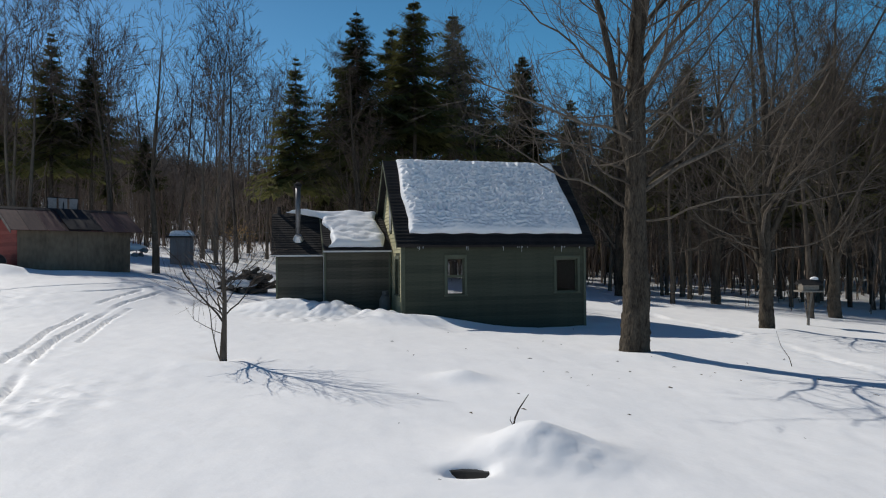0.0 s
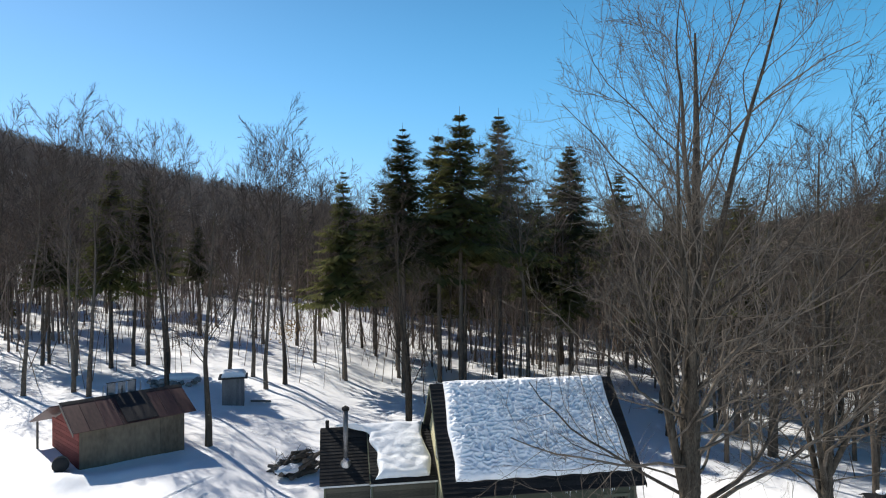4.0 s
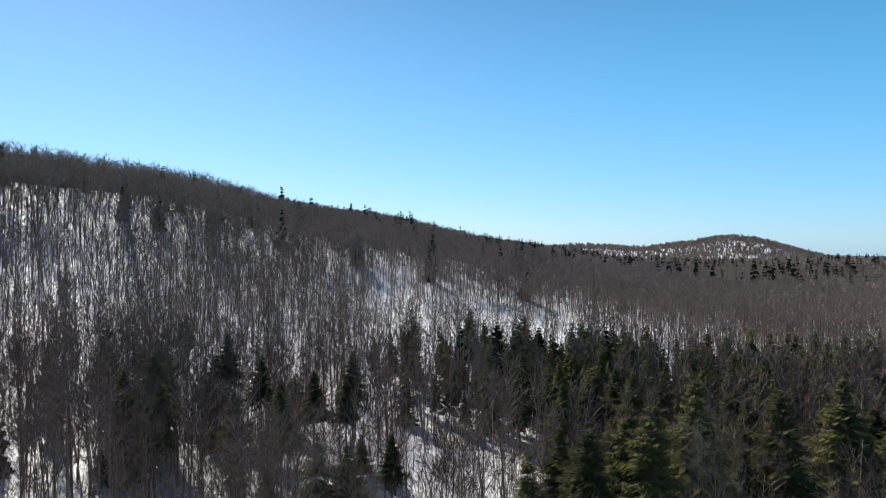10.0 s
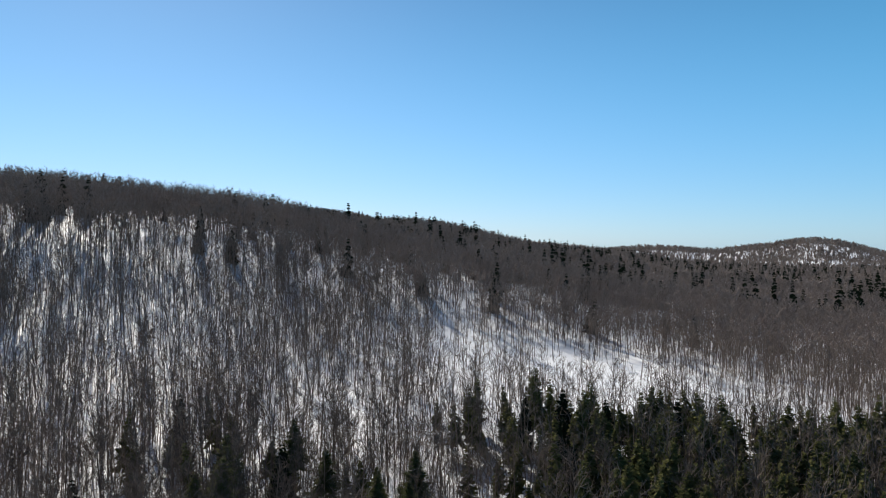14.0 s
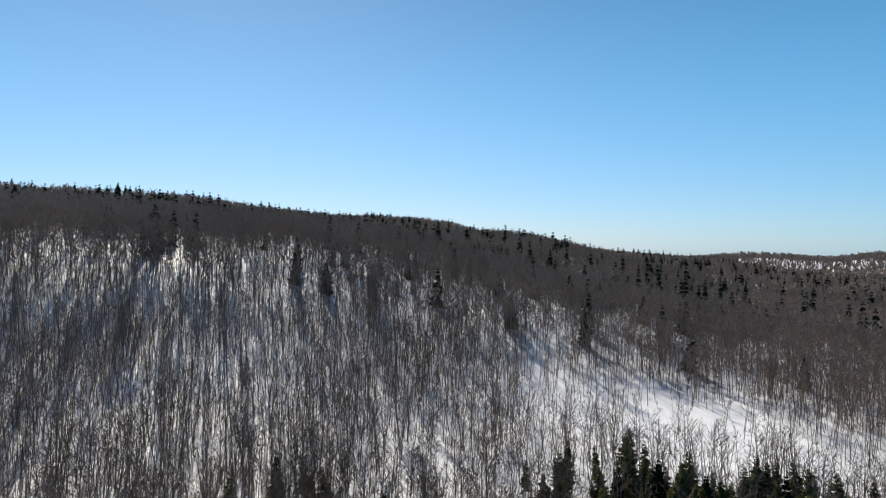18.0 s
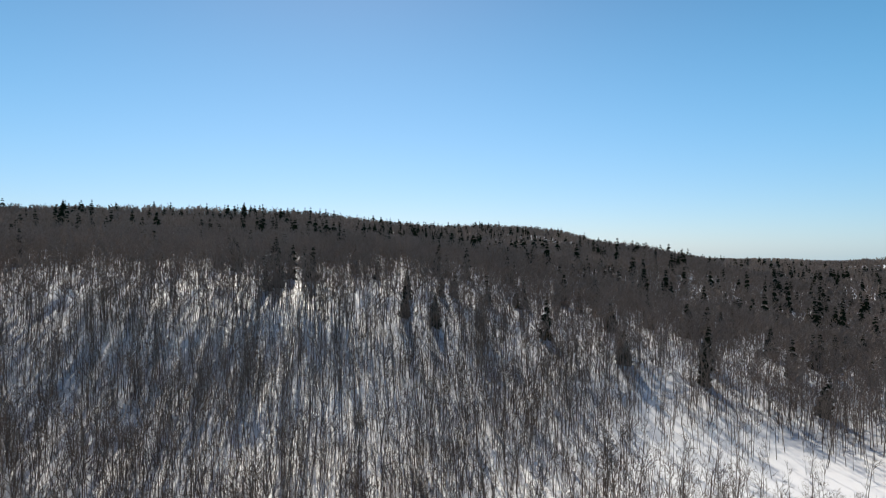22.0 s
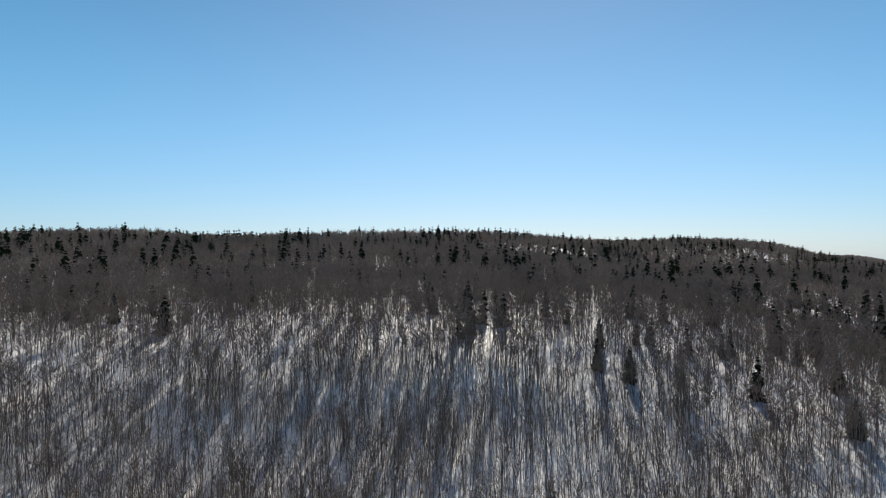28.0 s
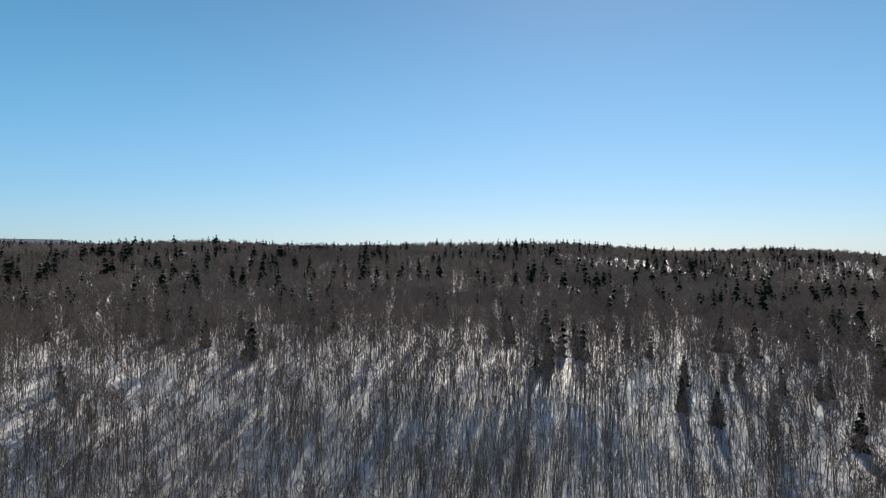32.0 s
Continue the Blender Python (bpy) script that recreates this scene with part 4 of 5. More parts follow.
snow_slab(out.matrix_world @ Matrix.Translation((0, -0.62, 1.60)), 1.4, 1.28, 24, 24, 0.30, lambda v: (-0.66, 0.68), "roof_snow", "thick cap of snow on the outhouse roof", 0.03, 0.5, 9.0)
plank = thing("plank", pose(-13.5, 37.0, height(-13.5, 37.0) + 0.16, 12, 8, 35), "dark plank half-buried in the snow beside the outhouse", "plank")
part("board", box(-0.6, 0.6, -0.1, 0.1, -0.03, 0.03, 0.006), OLDWOOD, plank)

# ---- heaps ----
rh = random.Random(8)
LOG = material("log_bark", (0.05, 0.042, 0.035), (0.14, 0.12, 0.10), 4, 0.9, 0.01, 30, own=0.4)
wood = thing("brush_pile", pose(-8.6, 28.3, height(-8.6, 28.3), 0, 0, 40), "dark heap of logs and branches beside the annex", "wood pile")
for k in range(58):
    r = 0.05 + 0.07 * rh.random()
    a = Vector((rh.uniform(-1.0, 0.9), rh.uniform(-0.5, 0.5), 0.05))
    a.z += 0.95 * rh.random() * (1 - 0.6 * abs(a.x))
    b = Vector((rh.uniform(0.4, 1.1), rh.uniform(-0.7, 0.7), rh.uniform(-0.3, 0.35)))
    part("log", tube([a - b * 0.5, a, a + b * 0.5 + Vector((0, 0, rh.uniform(-0.05, 0.08)))], [r, r * 0.95, r * 0.85], 8), LOG, wood, smooth=False)
for k in range(60):
    a = Vector((rh.uniform(-1.1, 1.0), rh.uniform(-0.6, 0.6), rh.uniform(0.2, 0.9)))
    b = Vector((rh.uniform(-0.6, 0.6), rh.uniform(-0.5, 0.5), rh.uniform(-0.1, 0.4)))
    part("branch", tube([a, a + b * 0.5 + Vector((0, 0, 0.05)), a + b], [0.018, 0.013, 0.005], 4), LOG, wood)
bm = bmesh.new()
bmesh.ops.create_icosphere(bm, subdivisions=4, radius=1)
for v in bm.verts:
    v.co = Vector((v.co.x * 0.75, v.co.y * 0.4, v.co.z * 0.16 + 0.09 * noise.noise(v.co * 3.0)))
o = part("snow_cap", bm, ROOF_SNOW, wood, "snow caught on the heap", smooth=True)
o.matrix_basis = Matrix.Translation((-0.5, -0.3, 0.42))
STONE = material("field_stone", (0.14, 0.135, 0.13), (0.32, 0.31, 0.30), 3, 0.9, 0.01, 20, own=0.4)
heap = thing("stone_heap", pose(-19.6, 38.8, height(-19.6, 38.8), 0, 0, 30), "heap of field stones and logs capped with snow", "stones")
for k in range(26):
    bm = bmesh.new()
    bmesh.ops.create_icosphere(bm, subdivisions=2, radius=1)
    s = rh.uniform(0.13, 0.3)
    for v in bm.verts:
        v.co = v.co * (1 + 0.35 * noise.noise(v.co * 1.3 + Vector((k, 0, 0)))) * s
        v.co.z *= 0.75
    o = part("stone", bm, STONE, heap)
    o.matrix_basis = Matrix.Translation((rh.uniform(-1.5, 1.5), rh.uniform(-0.35, 0.35), rh.uniform(0.0, 0.42)))
bm = bmesh.new()
bmesh.ops.create_icosphere(bm, subdivisions=4, radius=1)
for v in bm.verts:
    v.co = Vector((v.co.x * 1.3, v.co.y * 0.45, v.co.z * 0.24 + 0.06 * noise.noise(v.co * 2.5)))
o = part("snow_cap", bm, ROOF_SNOW, heap, "snow lying on the stones", smooth=True)
o.matrix_basis = Matrix.Translation((0.1, 0.05, 0.5))

# a buried box with a dark mouth, in the heap in front
boxy = thing("culvert_box", pose(0.25, 7.15, height(0.25, 7.2) - 0.12, 0, 0, -12), "dark timber box mouth showing through a snow heap", "box")
part("lining", box(-0.26, 0.26, -0.06, 0.5, -0.25, 0.08, 0.01), DARKPANEL, boxy)
part("lip", box(-0.3, 0.3, -0.12, -0.06, -0.2, -0.04, 0.008), DARKPANEL, boxy)
# a dead stick standing in the snow
stick = thing("dead_stick", pose(0.93, 8.8, height(0.93, 8.8) - 0.05), "thin dead forked stick standing in the snow", "stick")
part("stem", tube([(-0.02, 0, -0.15), (0.05, 0.02, 0.2), (0.1, 0.0, 0.32), (0.24, 0.02, 0.52)], [0.016, 0.013, 0.011, 0.005], 6), BARK, stick)
part("twig", tube([(0.02, 0, 0.1), (-0.02, 0.01, 0.17), (-0.01, 0.01, 0.22)], [0.008, 0.006, 0.003], 5), BARK, stick)
whip = thing("dead_stick", pose(8.45, 15.4, height(8.45, 15.4) - 0.05), "bent grey whip of a stem in the snow", "stick")
part("stem", tube([(0, 0, -0.1), (-0.1, 0, 0.25), (-0.28, 0.05, 0.55), (-0.36, 0.1, 0.9)], [0.012, 0.009, 0.006, 0.003], 5), BARK, whip)
# bird feeder on a forked post
feed = thing("bird_feeder", pose(14.75, 25.8, height(14.75, 25.8)), "wooden bird feeder with a snow cap on a forked post", "bird feeder")
part("post", tube([(0, 0, -0.3), (0.05, 0, 0.6), (0.18, 0, 1.35)], [0.06, 0.05, 0.045], 8), OLDWOOD, feed)
part("brace", tube([(0.0, 0, 0.3), (-0.08, 0.05, 0.9), (0.0, 0, 1.35)], [0.035, 0.03, 0.03], 6), OLDWOOD, feed)
part("tray", box(-0.4, 0.5, -0.3, 0.3, 1.35, 1.41, 0.008), OLDWOOD, feed)
part("house", box(-0.28, 0.36, -0.2, 0.2, 1.41, 1.68, 0.008), OLDWOOD, feed)
part("roof", prism([(-0.38, -0.34, 1.64), (-0.38, 0, 1.86), (-0.38, 0.34, 1.64), (-0.38, 0, 1.82)], (0.85, 0, 0)), DARKPANEL, feed)
bm = bmesh.new()
bmesh.ops.create_icosphere(bm, subdivisions=3, radius=1)
for v in bm.verts:
    v.co = Vector((v.co.x * 0.16 + 0.28, v.co.y * 0.14, max(v.co.z, -0.4) * 0.09 + 1.88))
part("snow_cap", bm, ROOF_SNOW, feed, "small dome of snow", smooth=True)


# ---- yard trees ----
rw = np.random.RandomState(5)
# children, spread, shorter, pieces, sides, wander, lift
SPEC_VASE = [(17, 0.75, 0.36, 12, 9, 0.045, 0.03), (9, 0.65, 0.5, 7, 5, 0.15, 0.06), (8, 0.6, 0.5, 5, 3, 0.16, 0.06), (6, 0.5, 0.55, 3, 0, 0.2, 0.06)]
SPEC_MID = [(19, 0.7, 0.34, 8, 6, 0.045, 0.03), (8, 0.6, 0.45, 5, 3, 0.12, 0.08), (7, 0.55, 0.5, 3, 0, 0.16, 0.06), (5, 0.5, 0.5, 2, 0, 0.2, 0.05)]
SPEC_SMALL = [(38, 0.85, 0.42, 7, 7, 0.05, 0.02), (10, 0.7, 0.5, 6, 4, 0.15, 0.03), (6, 0.55, 0.5, 3, 0, 0.16, 0.06)]


def put(t, x, y, turn=0.0, size=1.0):
    t.matrix_world = pose(x, y, height(x, y) - 0.05, 0, 0, turn) @ Matrix.Scale(size, 4)
    return t


# low spreading limbs: height, bearing, climb, length, thickness
LOW = ([(3.8, -0.4, 0.05, 4.2, 0.05), (4.0, 2.9, 0.35, 4.6, 0.06), (4.4, -0.5, 0.55, 6.6, 0.10), (4.6, 3.6, 0.15, 4.4, 0.055), (5.0, 2.4, 0.5, 5.0, 0.07), (5.4, 0.4, 0.2, 5.0, 0.06), (5.8, 3.3, 0.3, 5.2, 0.065), (6.2, -1.2, 0.4, 4.2, 0.06), (6.6, 0.0, 0.35, 5.0, 0.06), (7.0, 3.0, 0.45, 4.8, 0.06), (7.6, 4.4, 0.5, 4.0, 0.05), (8.2, 1.2, 0.5, 4.2, 0.05)],
       [(3.2, 0.2, 0.1, 4.0, 0.05), (3.6, 3.0, 0.2, 4.0, 0.05), (4.3, 3.5, 0.25, 4.6, 0.06), (4.8, -0.4, 0.3, 4.6, 0.06), (5.5, 2.6, 0.3, 4.2, 0.05), (6.2, 0.6, 0.3, 4.2, 0.05), (6.8, 4.2, 0.4, 3.8, 0.05)])
put(bare_tree("maple_tree", 3, 16.6, 0.34, 0.26, SPEC_VASE, "large bare maple with rough grey bark in the snowy yard", "yard trees", BARK_PALE, forks=5, fork_at=0.27, spread=0.2, split=True, low=LOW[0], limbs=PALE_LIMB), 4.9, 16.4, 25)
low_maple = put(bare_tree("maple_tree", 8, 15, 0.24, 0.2, SPEC_VASE, "bare maple forking low over the snowy yard", "yard trees", BARK_PALE, forks=5, fork_at=0.13, spread=0.3, split=True, low=LOW[1], limbs=PALE_LIMB), 12.0, 23.6)
for x, y, turn, size in ((18.6, 30.2, 70, 1.05), (15.4, 36.0, 150, 1.0), (23.5, 27.5, 230, 1.1), (10.6, 38.5, 300, 0.95)):
    put(tagged(copy_thing(low_maple, Matrix()), "bare maple with many stems at the edge of the woods", "tree", "yard trees"), x, y, turn, size)
put(bare_tree("maple_tree", 33, 16.8, 0.17, 0.5, SPEC_VASE, "pale bare maple standing before dark spruces", "yard trees", BARK_PALE, forks=4, fork_at=0.45, spread=0.3, split=True, limbs=PALE_LIMB), 2.7, 45.8, 40)
put(bare_tree("sapling", 4, 3.7, 0.07, 0.34, SPEC_SMALL, "small bare young tree in the open snow", "yard trees", BARK, least=0.004, split=True, low=[(0.1, 2.9, 3.6, 2.2, 0.024), (1.1, 3.3, 1.0, 2.3, 0.034), (1.25, 0.2, 0.8, 1.7, 0.026), (1.2, 2.2, 1.1, 1.9, 0.026), (0.9, 3.0, 0.25, 1.3, 0.014), (1.5, 5.0, 1.0, 1.6, 0.024)]), -4.4, 12.7)
put(bare_tree("maple_tree", 12, 11.5, 0.16, 0.3, SPEC_MID, "slim bare maple beside the red shed", "yard trees", BARK_PALE, least=0.008, split=True), -13.25, 29.35)
put(bare_tree("twin_maple", 15, 12.5, 0.19, 0.28, SPEC_MID, "twin-stemmed pale maple behind the cabin", "yard trees", BARK_PALE, forks=2, fork_at=0.03, spread=0.12, least=0.008, split=True), -4.5, 35.6)

# ---- spruces ----
SP_T = [21.0, 20.0, 19.0, 22.0, 18.0]
first = [spruce_tree(k, SP_T[k], (4.7, 4.2, 4.0, 4.4, 3.4)[k], (0.5, 0.54, 0.5, 0.42, 0.56)[k], whorls=(28, 26, 28, 28, 30)[k], arms=11, sprays=13) for k in range(5)]
tops = ((-6.0, 44.8, 20.6), (-2.0, 46.1, 22.0), (0.9, 51.4, 23.0), (-10.6, 46.1, 17.7), (7.3, 57.4, 21.3), (-26.2, 42.6, 18.4), (-24.3, 44.0, 17.2), (-3.8, 49.0, 21.0), (4.5, 57.0, 16.5), (-10.0, 56.0, 17.0), (-7.5, 52.0, 18.0), (14.1, 70.0, 20.5), (-31.0, 43.0, 14.5))
for k, (x, y, top) in enumerate(tops):
    kind = (0, 1, 2, 3, 4, 3, 4, 1, 0, 2, 0, 2, 4)[k]
    t = first[k] if k < 5 else copy_thing(first[kind], Matrix())
    put(t, x, y, 70 * k, (top - height(x, y)) / SP_T[kind])
dark = [(rw.uniform(14, 46), rw.uniform(36, 66)) for _ in range(60)] + [(rw.uniform(-62, -34), rw.uniform(50, 75)) for _ in range(14)] + [(rw.uniform(-16, 46), rw.uniform(66, 92)) for _ in range(48)] + [(rw.uniform(-13, 12), rw.uniform(57, 68)) for _ in range(5)]
dark += [(rw.uniform(-42, 10), rw.uniform(50, 67)) for _ in range(7)]
for k, (x, y) in enumerate(dark):
    put(copy_thing(first[4 if y > 56 or k % 3 else k % 2], Matrix()), x, y, rw.rand() * 360, rw.uniform(0.55, 0.82) if k < 122 else rw.uniform(0.42, 0.62))

# ---- bare trees behind the yard ----
mids = [bare_tree("bare_tree", 20 + k, 16, 0.15, (0.3, 0.42, 0.36, 0.45, 0.25)[k], SPEC_MID, "slender leafless tree standing in the snowy woods", "bare trees behind the yard", BARK, least=0.017) for k in range(5)]
known = [(-29.6, 36.2), (-24.5, 36.1), (-23.0, 35.2), (-19.4, 37.3), (-16.3, 43.1), (-14.4, 40.4), (-13.7, 42.1), (-13.7, 49.5), (-10.4, 45.8), (-3.4, 54.0), (-1.9, 49.8), (0.7, 54.5), (2.3, 48.4), (6.6, 59.6), (4.0, 58.9), (-31.0, 42.3), (-29.5, 48.1), (-18.3, 43.9),
         (-32.9, 38.3), (-27.0, 39.9), (-21.5, 41.4), (-25.1, 43.5), (-32.9, 44.9), (-7.0, 49.3), (0.3, 53.2), (5.8, 53.8), (-19.7, 54.5), (-42.6, 42.2), (-26.5, 34.6), (-37.0, 33.0), (-8.2, 57.5), (9.0, 49.0), (11.5, 44.0), (15.0, 40.0), (19.0, 33.0), (22.0, 30.0), (17.0, 29.5), (25.0, 37.0)]
spots = [(x + rw.uniform(-2, 2), y + rw.uniform(-2, 2)) for x in np.arange(-80, 62, 5.2) for y in np.arange(36, 108, 5.2)]
spots = [(x, y) for x, y in spots if not (-38 < x < 12 and y < 55) and (rw.rand() < 0.3 or not (x + 0.35 * y > 12 and y > 60)) and bump(x, y, -30, 72, 17, 14, 1.0) < 0.45 and (y < 62 or x > -8 or rw.rand() < 0.35)]
rw.shuffle(spots)
for k, (x, y) in enumerate(known + spots[:200]):
    t = mids[k] if k < 5 else copy_thing(mids[k % 5], Matrix())
    put(t, x, y, rw.rand() * 360, (rw.uniform(0.75, 0.9) if x < -27 else rw.uniform(0.82, 0.95) if x < -18 else rw.uniform(0.78, 1.0)) if k < len(known) else rw.uniform(0.62, 1.05))

# more bare trees between, too many to count
near = [far_bare(110 + k, 15.5, 17, 11, 2.9, 0.13, 0.05, 0.03, 0.48) for k in range(6)]
qx, qy = rw.uniform(-100, 62, 540), rw.uniform(44, 95, 540)
ok = ~((qx > -34) & (qx < 12) & (qy < 60)) & (rw.rand(540) > 0.55 * step(qx + 0.35 * qy, -5, 25)) & (rw.rand(540) > 0.9 * (bump(qx, qy, -30, 72, 17, 14, 1.0) + bump(qx, qy, -6, 72, 10, 12, 0.6)))
qx, qy = qx[ok], qy[ok]
v, f = stamped(near, qx, qy, ground_z(qx, qy), rw.uniform(0.55, 0.98, len(qx)), rw.rand(len(qx)) * 6.28, rw.randint(0, 6, len(qx)), rw.normal(0, 0.03, (len(qx), 2)))
tagged(new("near_woods", mesh_tris("near_woods", v, f, WOODS)), "leafless grey-brown trees at the foot of the slope", "woods", kind="stuff")

# understorey: thin saplings, too many to count
thin = [far_bare(90 + k, 5.0, 7, 5, 1.3, 0.03, 0.012, 0.007) for k in range(6)]
ux, uy = rw.uniform(-70, 60, 4300), rw.uniform(33, 110, 4300)
ok = ~((ux > -24) & (ux < 9) & (uy < 42)) & (rw.rand(4300) < 0.35 + 0.65 * step(uy, 42, 60))
ux, uy = ux[ok], uy[ok]
v, f = stamped(thin, ux, uy, ground_z(ux, uy), rw.uniform(0.4, 1.5, len(ux)), rw.rand(len(ux)) * 6.28, rw.randint(0, 6, len(ux)), rw.normal(0, 0.08, (len(ux), 2)))
tagged(new("undergrowth", mesh_tris("undergrowth", v, f, WOODS)), "thin bare saplings and brush in the woods", "undergrowth", kind="stuff")
beech = [far_bare(97, 2.6, 12, 10, 1.3, 0.03, 0.012, 0.006)]
BEECH = material("dry_beech_leaves", (0.32, 0.20, 0.08), (0.50, 0.33, 0.15), 2, 0.8)
bt = thing("beech_sapling", pose(-17.2, 54.0, height(-17.2, 54.0)), "young beech still holding dry tan leaves", "tree")
part("stem", mesh_tris("stem", *beech[0], BARK), BARK, bt)
lv = np.concatenate([np.array([0, 0, 1.6]) + rw.normal(0, (0.7, 0.7, 0.55), (500, 3))[:, None, :] + rw.normal(0, 0.07, (500, 3, 3))]).reshape(-1, 3)
part("leaves", mesh_tris("leaves", lv, np.arange(1500).reshape(-1, 3), BEECH), BEECH, bt)

# ---- the hills' woods ----
protos = [far_bare(40 + k, 15.0, 9, 6, 2.7, 0.115, 0.045, 0.04, (0.28, 0.42, 0.34, 0.5)[k % 4]) for k in range(10)]
upper = [far_bare(240 + k, 14.5, 9, 4, 3.0, 0.14, 0.09, 0.085, 0.38, True) for k in range(8)]
coarse = [far_bare(60 + k, 15.0, 9, 2, 3.2, 0.2, 0.27, 0.27, thin=True) for k in range(6)]
ridge = [far_bare(65 + k, 15.0, 7, 1, 3.8, 0.3, 0.62, 0.6, thin=True) for k in range(5)]
dots = [far_bare(70 + k, 15.0, 9, 0, 5.5, 0.5, 1.1, 1.1, thin=True) for k in range(4)]


def spruce_shape(seed, whorls, arms, width, low=0.07, ragged=0.3, skirt=0.12):
    r = np.random.RandomState(seed)
    s = Sticks()
    s.stick([np.array([0, 0, -0.4]), np.array([0, 0, 14.0])], [0.17, 0.02], 3)
    for k in range(whorls):
        u = (k + 0.5 * r.rand()) / whorls
        z = 15 * (low + (0.99 - low) * u)
        for j in range(arms):
            w = 6.28 * (j + r.rand()) / arms + k
            out, side = np.array([np.cos(w), np.sin(w), 0]), np.array([-np.sin(w), np.cos(w), 0])
            ln = (width * (1 - u) ** 0.8 * (0.45 + 0.8 * r.rand()) + 0.3)
            a = np.array([0, 0, z + 0.25 + r.normal(0, 0.3) * (1 - u)])
            b = a + out * ln + np.array([0, 0, ln * (-0.8 + ragged + 0.5 * u + ragged * r.normal())])
            m = a * 0.5 + b * 0.5
            for sg in (-1, 1):
                e = m + side * sg * ln * (0.24 + 0.2 * r.rand()) + np.array([0, 0, -ln * (skirt + 0.3 * r.rand())])
                s.v += [a, e, b]
                s.f.append((s.n, s.n + 1, s.n + 2))
                s.n += 3
    return s.arrays()


green = [spruce_shape(80 + k, 21, 8, (2.9, 2.4, 3.3, 2.0, 2.7)[k], (0.07, 0.3, 0.38, 0.3, 0.4)[k]) for k in range(5)]
green_far = [spruce_shape(180 + k, 12, 6, (3.6, 2.9, 4.2, 3.2)[k], (0.1, 0.06, 0.14, 0.08)[k], 0.02, 0.5) for k in range(4)]


TAKEN = []


def cells(x, y):
    return np.floor(x / 5).astype(int) * 100003 + np.floor(y / 5).astype(int)


def woods(name, label, n, inside, seed, shapes, mat, lo, hi, keep=None, spread=(-37, 106), claims=False):
    """A joined stand of trees over a sector; one that claims its ground keeps later stands off it and its sunny lower side."""
    r = np.random.RandomState(seed)
    az, d = np.radians(r.uniform(*spread, n)), np.sqrt(r.uniform(inside[0] ** 2, inside[1] ** 2, n))
    x, y = -np.sin(az) * d, np.cos(az) * d
    if keep is not None:
        k = keep(x, y, r)
        x, y = x[k], y[k]
    if claims:
        for out in (0.0, 5.0):
            f = 1 - out / np.hypot(x, y)
            TAKEN.append(cells(x * f, y * f))
    elif TAKEN:
        k = ~np.isin(cells(x, y), np.concatenate(TAKEN))
        x, y = x[k], y[k]
    m = len(x)
    v, f = stamped(shapes, x, y, ground_z(x, y), r.uniform(lo, hi, m), r.rand(m) * 6.28, r.randint(0, len(shapes), m), r.normal(0, 0.02 if claims else 0.075, (m, 2)))
    return tagged(new(name, mesh_tris(name, v, f, mat)), label, "woods", kind="stuff")


def clearing(x, y):
    """1 where the young growth leaves the snow open."""
    return np.clip(bump(x, y, -36, 186, 46, 24, 1.1, -0.15) + bump(x, y, -12, 168, 26, 13, 0.7) + bump(x, y, -58, 158, 24, 15, 0.8) + 0.3 * swell(x, y, 45, 21), 0, 0.87)


def hollow(x, y):
    """1 in the open snowy hollow at the foot of the slope."""
    return bump(x, y, -30, 72, 17, 14, 1.0) + bump(x, y, -6, 72, 10, 12, 0.6)


def slope_trees(x, y, r):
    away = np.hypot(x, y)
    firs = step(x + 0.35 * y, -20, 28) * step(-y + 0.6 * np.clip(x + 25, 0, 60), -138, -120)
    return (r.rand(len(x)) > np.maximum(clearing(x, y), 0.15 * firs)) & (r.rand(len(x)) > 0.2 * step(x, -130, -70) * step(-np.hypot(x, y), -260, -200)) & (r.rand(len(x)) > 0.9 * hollow(x, y)) & (r.rand(len(x)) < 0.42 + 0.58 * np.maximum(step(away, 90, 165), step(-x - 0.9 * y, -15, 25) * step(away, 90, 125) + step(x + 0.35 * y, 5, 30))) & (r.rand(len(x)) < 0.82 + 0.45 * swell(x, y, 30, 61) + 0.3 * swell(x, y, 11, 62)) & ~((x > -38) & (x < 14) & (y < 56)) & ~((x > -50) & (y < 44))


def conifers(x, y, r):
    band = step(x + 0.35 * y, -20, 28) * step(-y + 0.6 * np.clip(x + 25, 0, 60), -138, -120)
    return (r.rand(len(x)) < 0.05 * step(x, -115, -80) * step(-y, -98, -82) + 0.6 * band) & (y > 60) & ~((np.abs(x) < 45) & (y < 86))


lone = [spruce_shape(280 + k, 24, 9, (3.4, 2.8, 4.0)[k], (0.08, 0.05, 0.10)[k], 0.16, 0.45) for k in range(3)]
LONE = ((-168, 170, 62), (-177, 163, 67), (-114, 212, 47), (-216, 133, 72), (-173, 231, 63), (-134, 238, 53), (-90, 224, 45), (-108, 300, 43), (-86, 281, 45), (-117, 276, 50),
        (-22, 252, 28), (5, 278, 27), (-225, 283, 66), (-190, 176, 67), (-248, 133, 78), (-268, 142, 79), (-307, 120, 85), (-282, 306, 75), (-289, 10, 85), (-53, 324, 33),
        (-61, 56.5, 19), (-59, 70, 20), (-88, 78, 20.5), (-33.5, 119, 22.5), (-25, 117, 19), (-14, 127, 19.5), (-29, 103, 19), (-74, 50, 17.5), (-40, 116, 18))
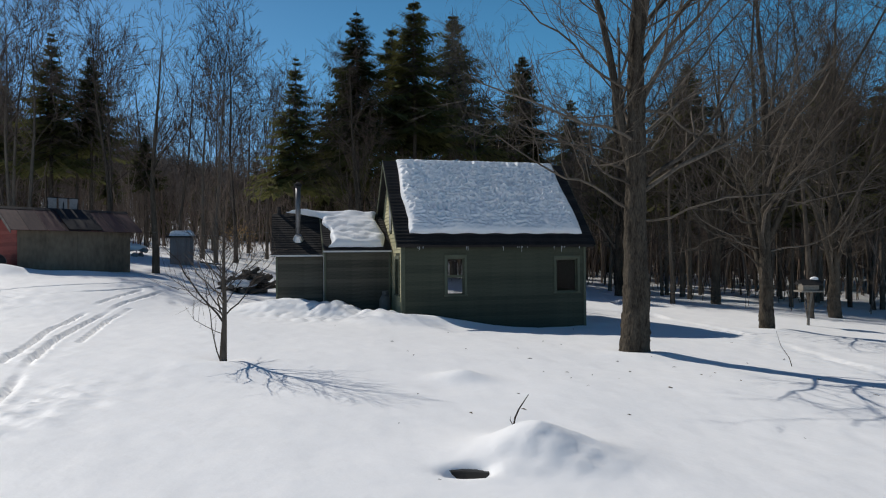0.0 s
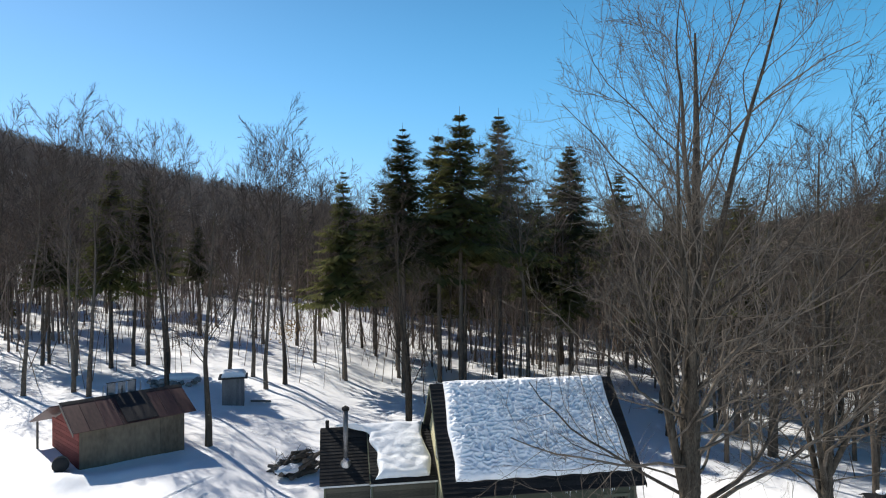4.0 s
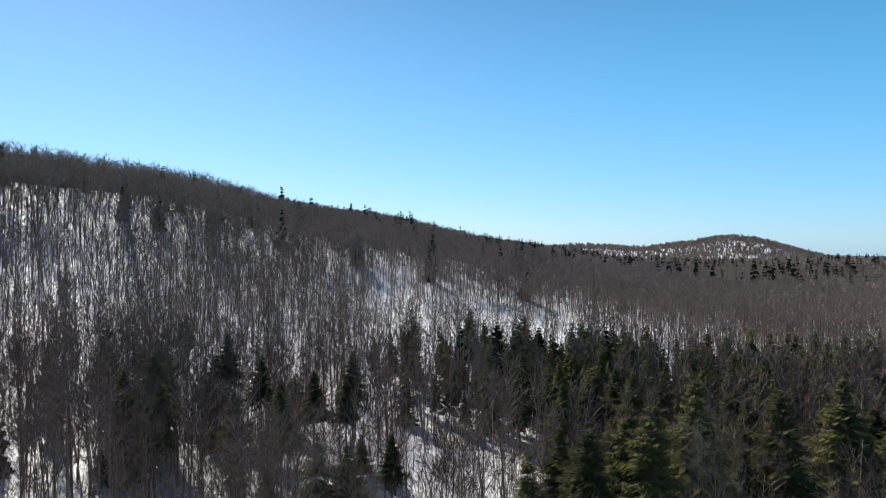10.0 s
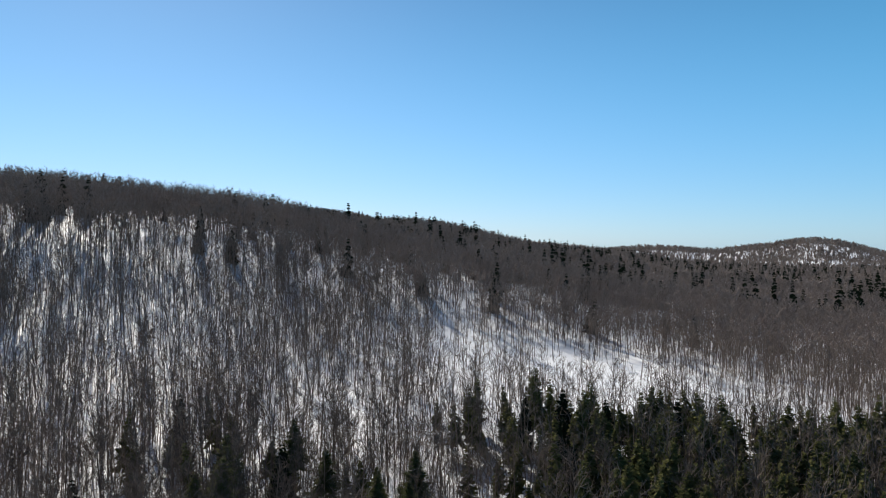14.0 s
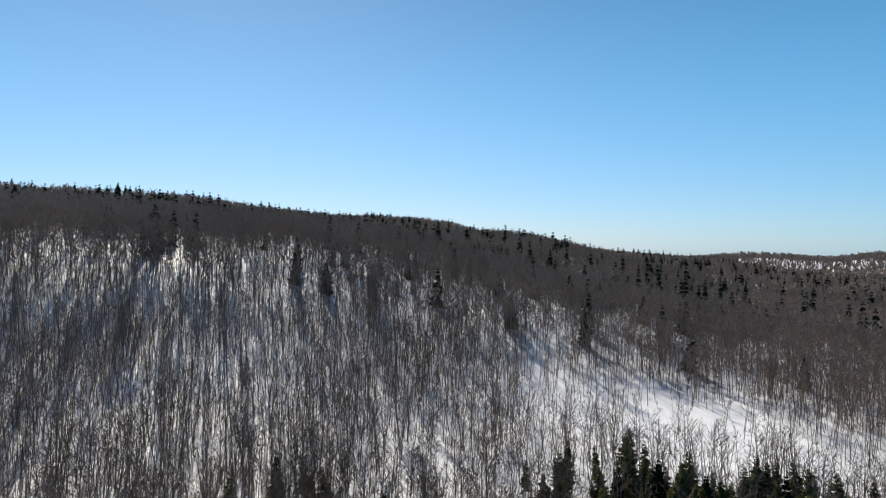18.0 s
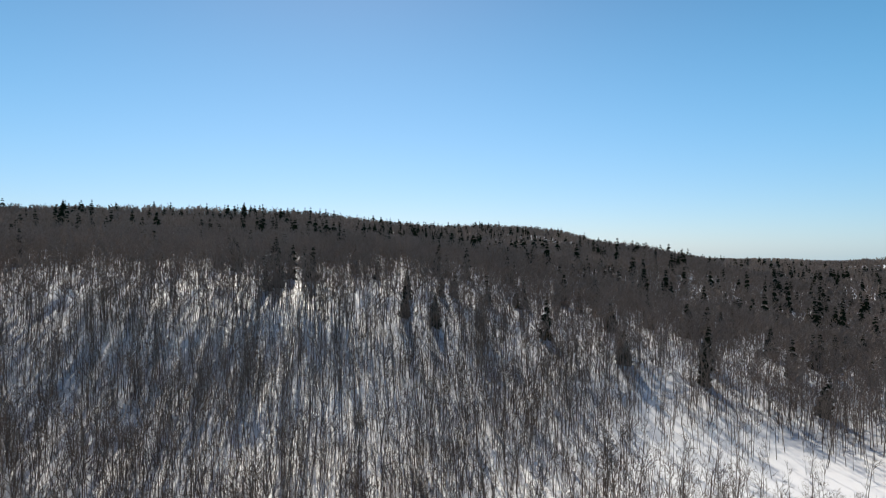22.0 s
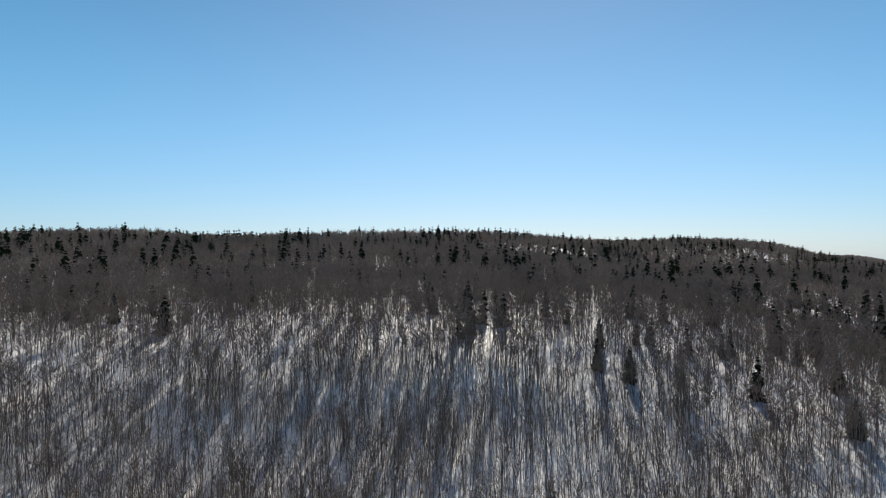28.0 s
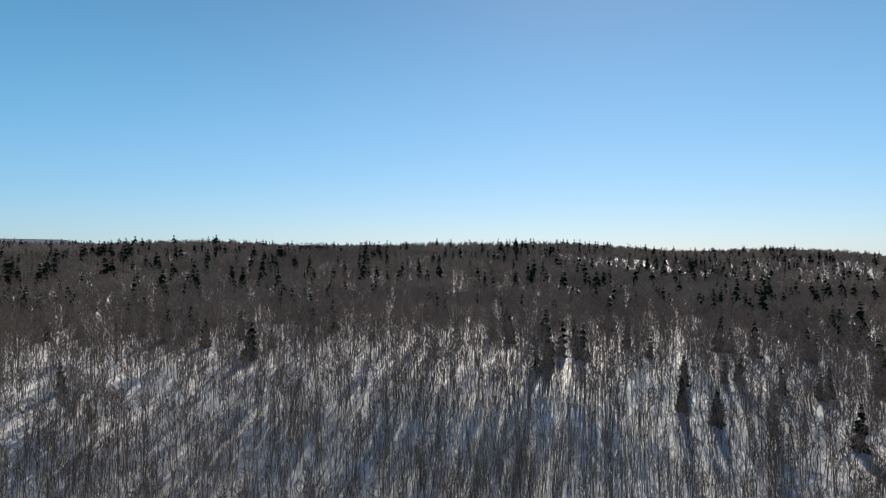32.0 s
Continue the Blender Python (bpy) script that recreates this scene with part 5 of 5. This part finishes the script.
woods("far_spruces", "dark spruces dotted over the far hills", 8500, (400, 1250), 4, green_far, DARKSPRUCE, 0.8, 1.45, lambda x, y, r: r.rand(len(x)) < 0.36 + 0.4 * swell(x, y, 120, 64) + 0.25 * swell(x, y, 45, 65), claims=True)
woods("slope_spruces", "dark spruces standing among the bare trees of the crest", 420, (240, 410), 14, green_far, DARKSPRUCE, 0.6, 1.1, lambda x, y, r: (x < -45) & (r.rand(len(x)) < 0.3 + 0.6 * step(np.hypot(x, y), 270, 330)))
woods("slope_woods", "bare hardwood forest on the near snowy slope", 20500, (50, 225), 1, protos, WOODS, 0.38, 1.12, slope_trees)
woods("slope_thicket", "dense pole-sized hardwoods low on the slope", 5200, (105, 240), 41, protos, WOODS, 0.3, 0.85, lambda x, y, r: (r.rand(len(x)) < 0.3 + 0.5 * step(np.degrees(np.arctan2(-x, y)), 60, 100)) & (r.rand(len(x)) < 0.8 + 0.5 * swell(x, y, 24, 66)) & (r.rand(len(x)) > clearing(x, y)), (54, 106))
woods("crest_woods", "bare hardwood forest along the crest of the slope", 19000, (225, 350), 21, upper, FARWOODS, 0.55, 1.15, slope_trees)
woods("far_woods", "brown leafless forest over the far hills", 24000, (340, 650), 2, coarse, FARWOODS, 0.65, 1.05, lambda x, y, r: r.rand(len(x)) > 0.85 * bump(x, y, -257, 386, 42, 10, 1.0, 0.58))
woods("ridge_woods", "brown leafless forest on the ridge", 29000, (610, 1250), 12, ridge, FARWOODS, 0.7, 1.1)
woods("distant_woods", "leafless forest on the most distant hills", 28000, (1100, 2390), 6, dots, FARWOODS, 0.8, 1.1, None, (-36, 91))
woods("knoll_woods", "leafless forest on a snowy rounded knoll", 4800, (1350, 1850), 31, dots, FARWOODS, 0.5, 0.95, None, (-13, 15))
woods("valley_spruces", "dark green spruces in the valley", 6200, (62, 200), 3, green, FARSPRUCE, 0.4, 0.88, conifers, (-37, 70))
for k, (x, y, top) in enumerate(LONE):
    g = height(x, y)
    t = thing("spruce_tree", pose(x, y, g - 0.3, 0, 0, 50 * k) @ Matrix.Scale(min(max(top - g, 8), 12.5) / 15, 4), "lone dark spruce standing above the bare woods", "tree", "lone spruces on the hills")
    if k < 3:
        lone[k] = mesh_tris("crown", *lone[k], DARKSPRUCE)
    part("crown", lone[k % 3], DARKSPRUCE, t)

# the blue hills at the end of sight, haze put into their colour
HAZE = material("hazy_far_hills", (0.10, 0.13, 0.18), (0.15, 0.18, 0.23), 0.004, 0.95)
az = np.radians(np.arange(-45, 125, 1.0))
top = 22 + 24 * step(az, radians(-7), radians(4)) + 5 * swell(az * 900, az * 0, 700, 51) + 110 * step(az, radians(92), radians(99))
far_r = 2350
ring = np.concatenate([np.stack([-np.sin(az) * r, np.cos(az) * r, z], -1) for r, z in ((far_r, az * 0 - 30), (far_r + 150, top), (far_r + 700, az * 0 - 40))])
n = len(az)
q = np.arange(n - 1)
quads = np.concatenate([np.stack([q + k * n, q + 1 + k * n, q + 1 + (k + 1) * n, q + (k + 1) * n], -1) for k in (0, 1)])
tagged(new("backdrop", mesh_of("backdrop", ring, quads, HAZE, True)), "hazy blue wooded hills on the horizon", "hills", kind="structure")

# bark scraps and twigs that have dropped on the snow
rl = np.random.RandomState(77)
lx, ly = np.concatenate([rl.normal(4.5, 2.5, 30), rl.uniform(-5, 9, 14)]), np.concatenate([rl.normal(13.5, 2.5, 30), rl.uniform(6, 20, 14)])
scrap = []
for k in range(4):
    s = Sticks()
    s.stick([np.array([-0.06, 0, 0.004]), np.array([0, 0.01 * k, 0.012]), np.array([0.07, 0, 0.004])], [0.004, 0.008 + 0.004 * k, 0.003], 4)
    scrap.append(s.arrays())
v, f = stamped(scrap, lx, ly, ground_z(lx, ly), rl.uniform(0.35, 0.9, 44), rl.rand(44) * 6.28, rl.randint(0, 4, 44))
tagged(new("twig_litter", mesh_tris("twig_litter", v, f, BARK)), "small twigs and bark scraps scattered on the snow", "litter", kind="stuff")
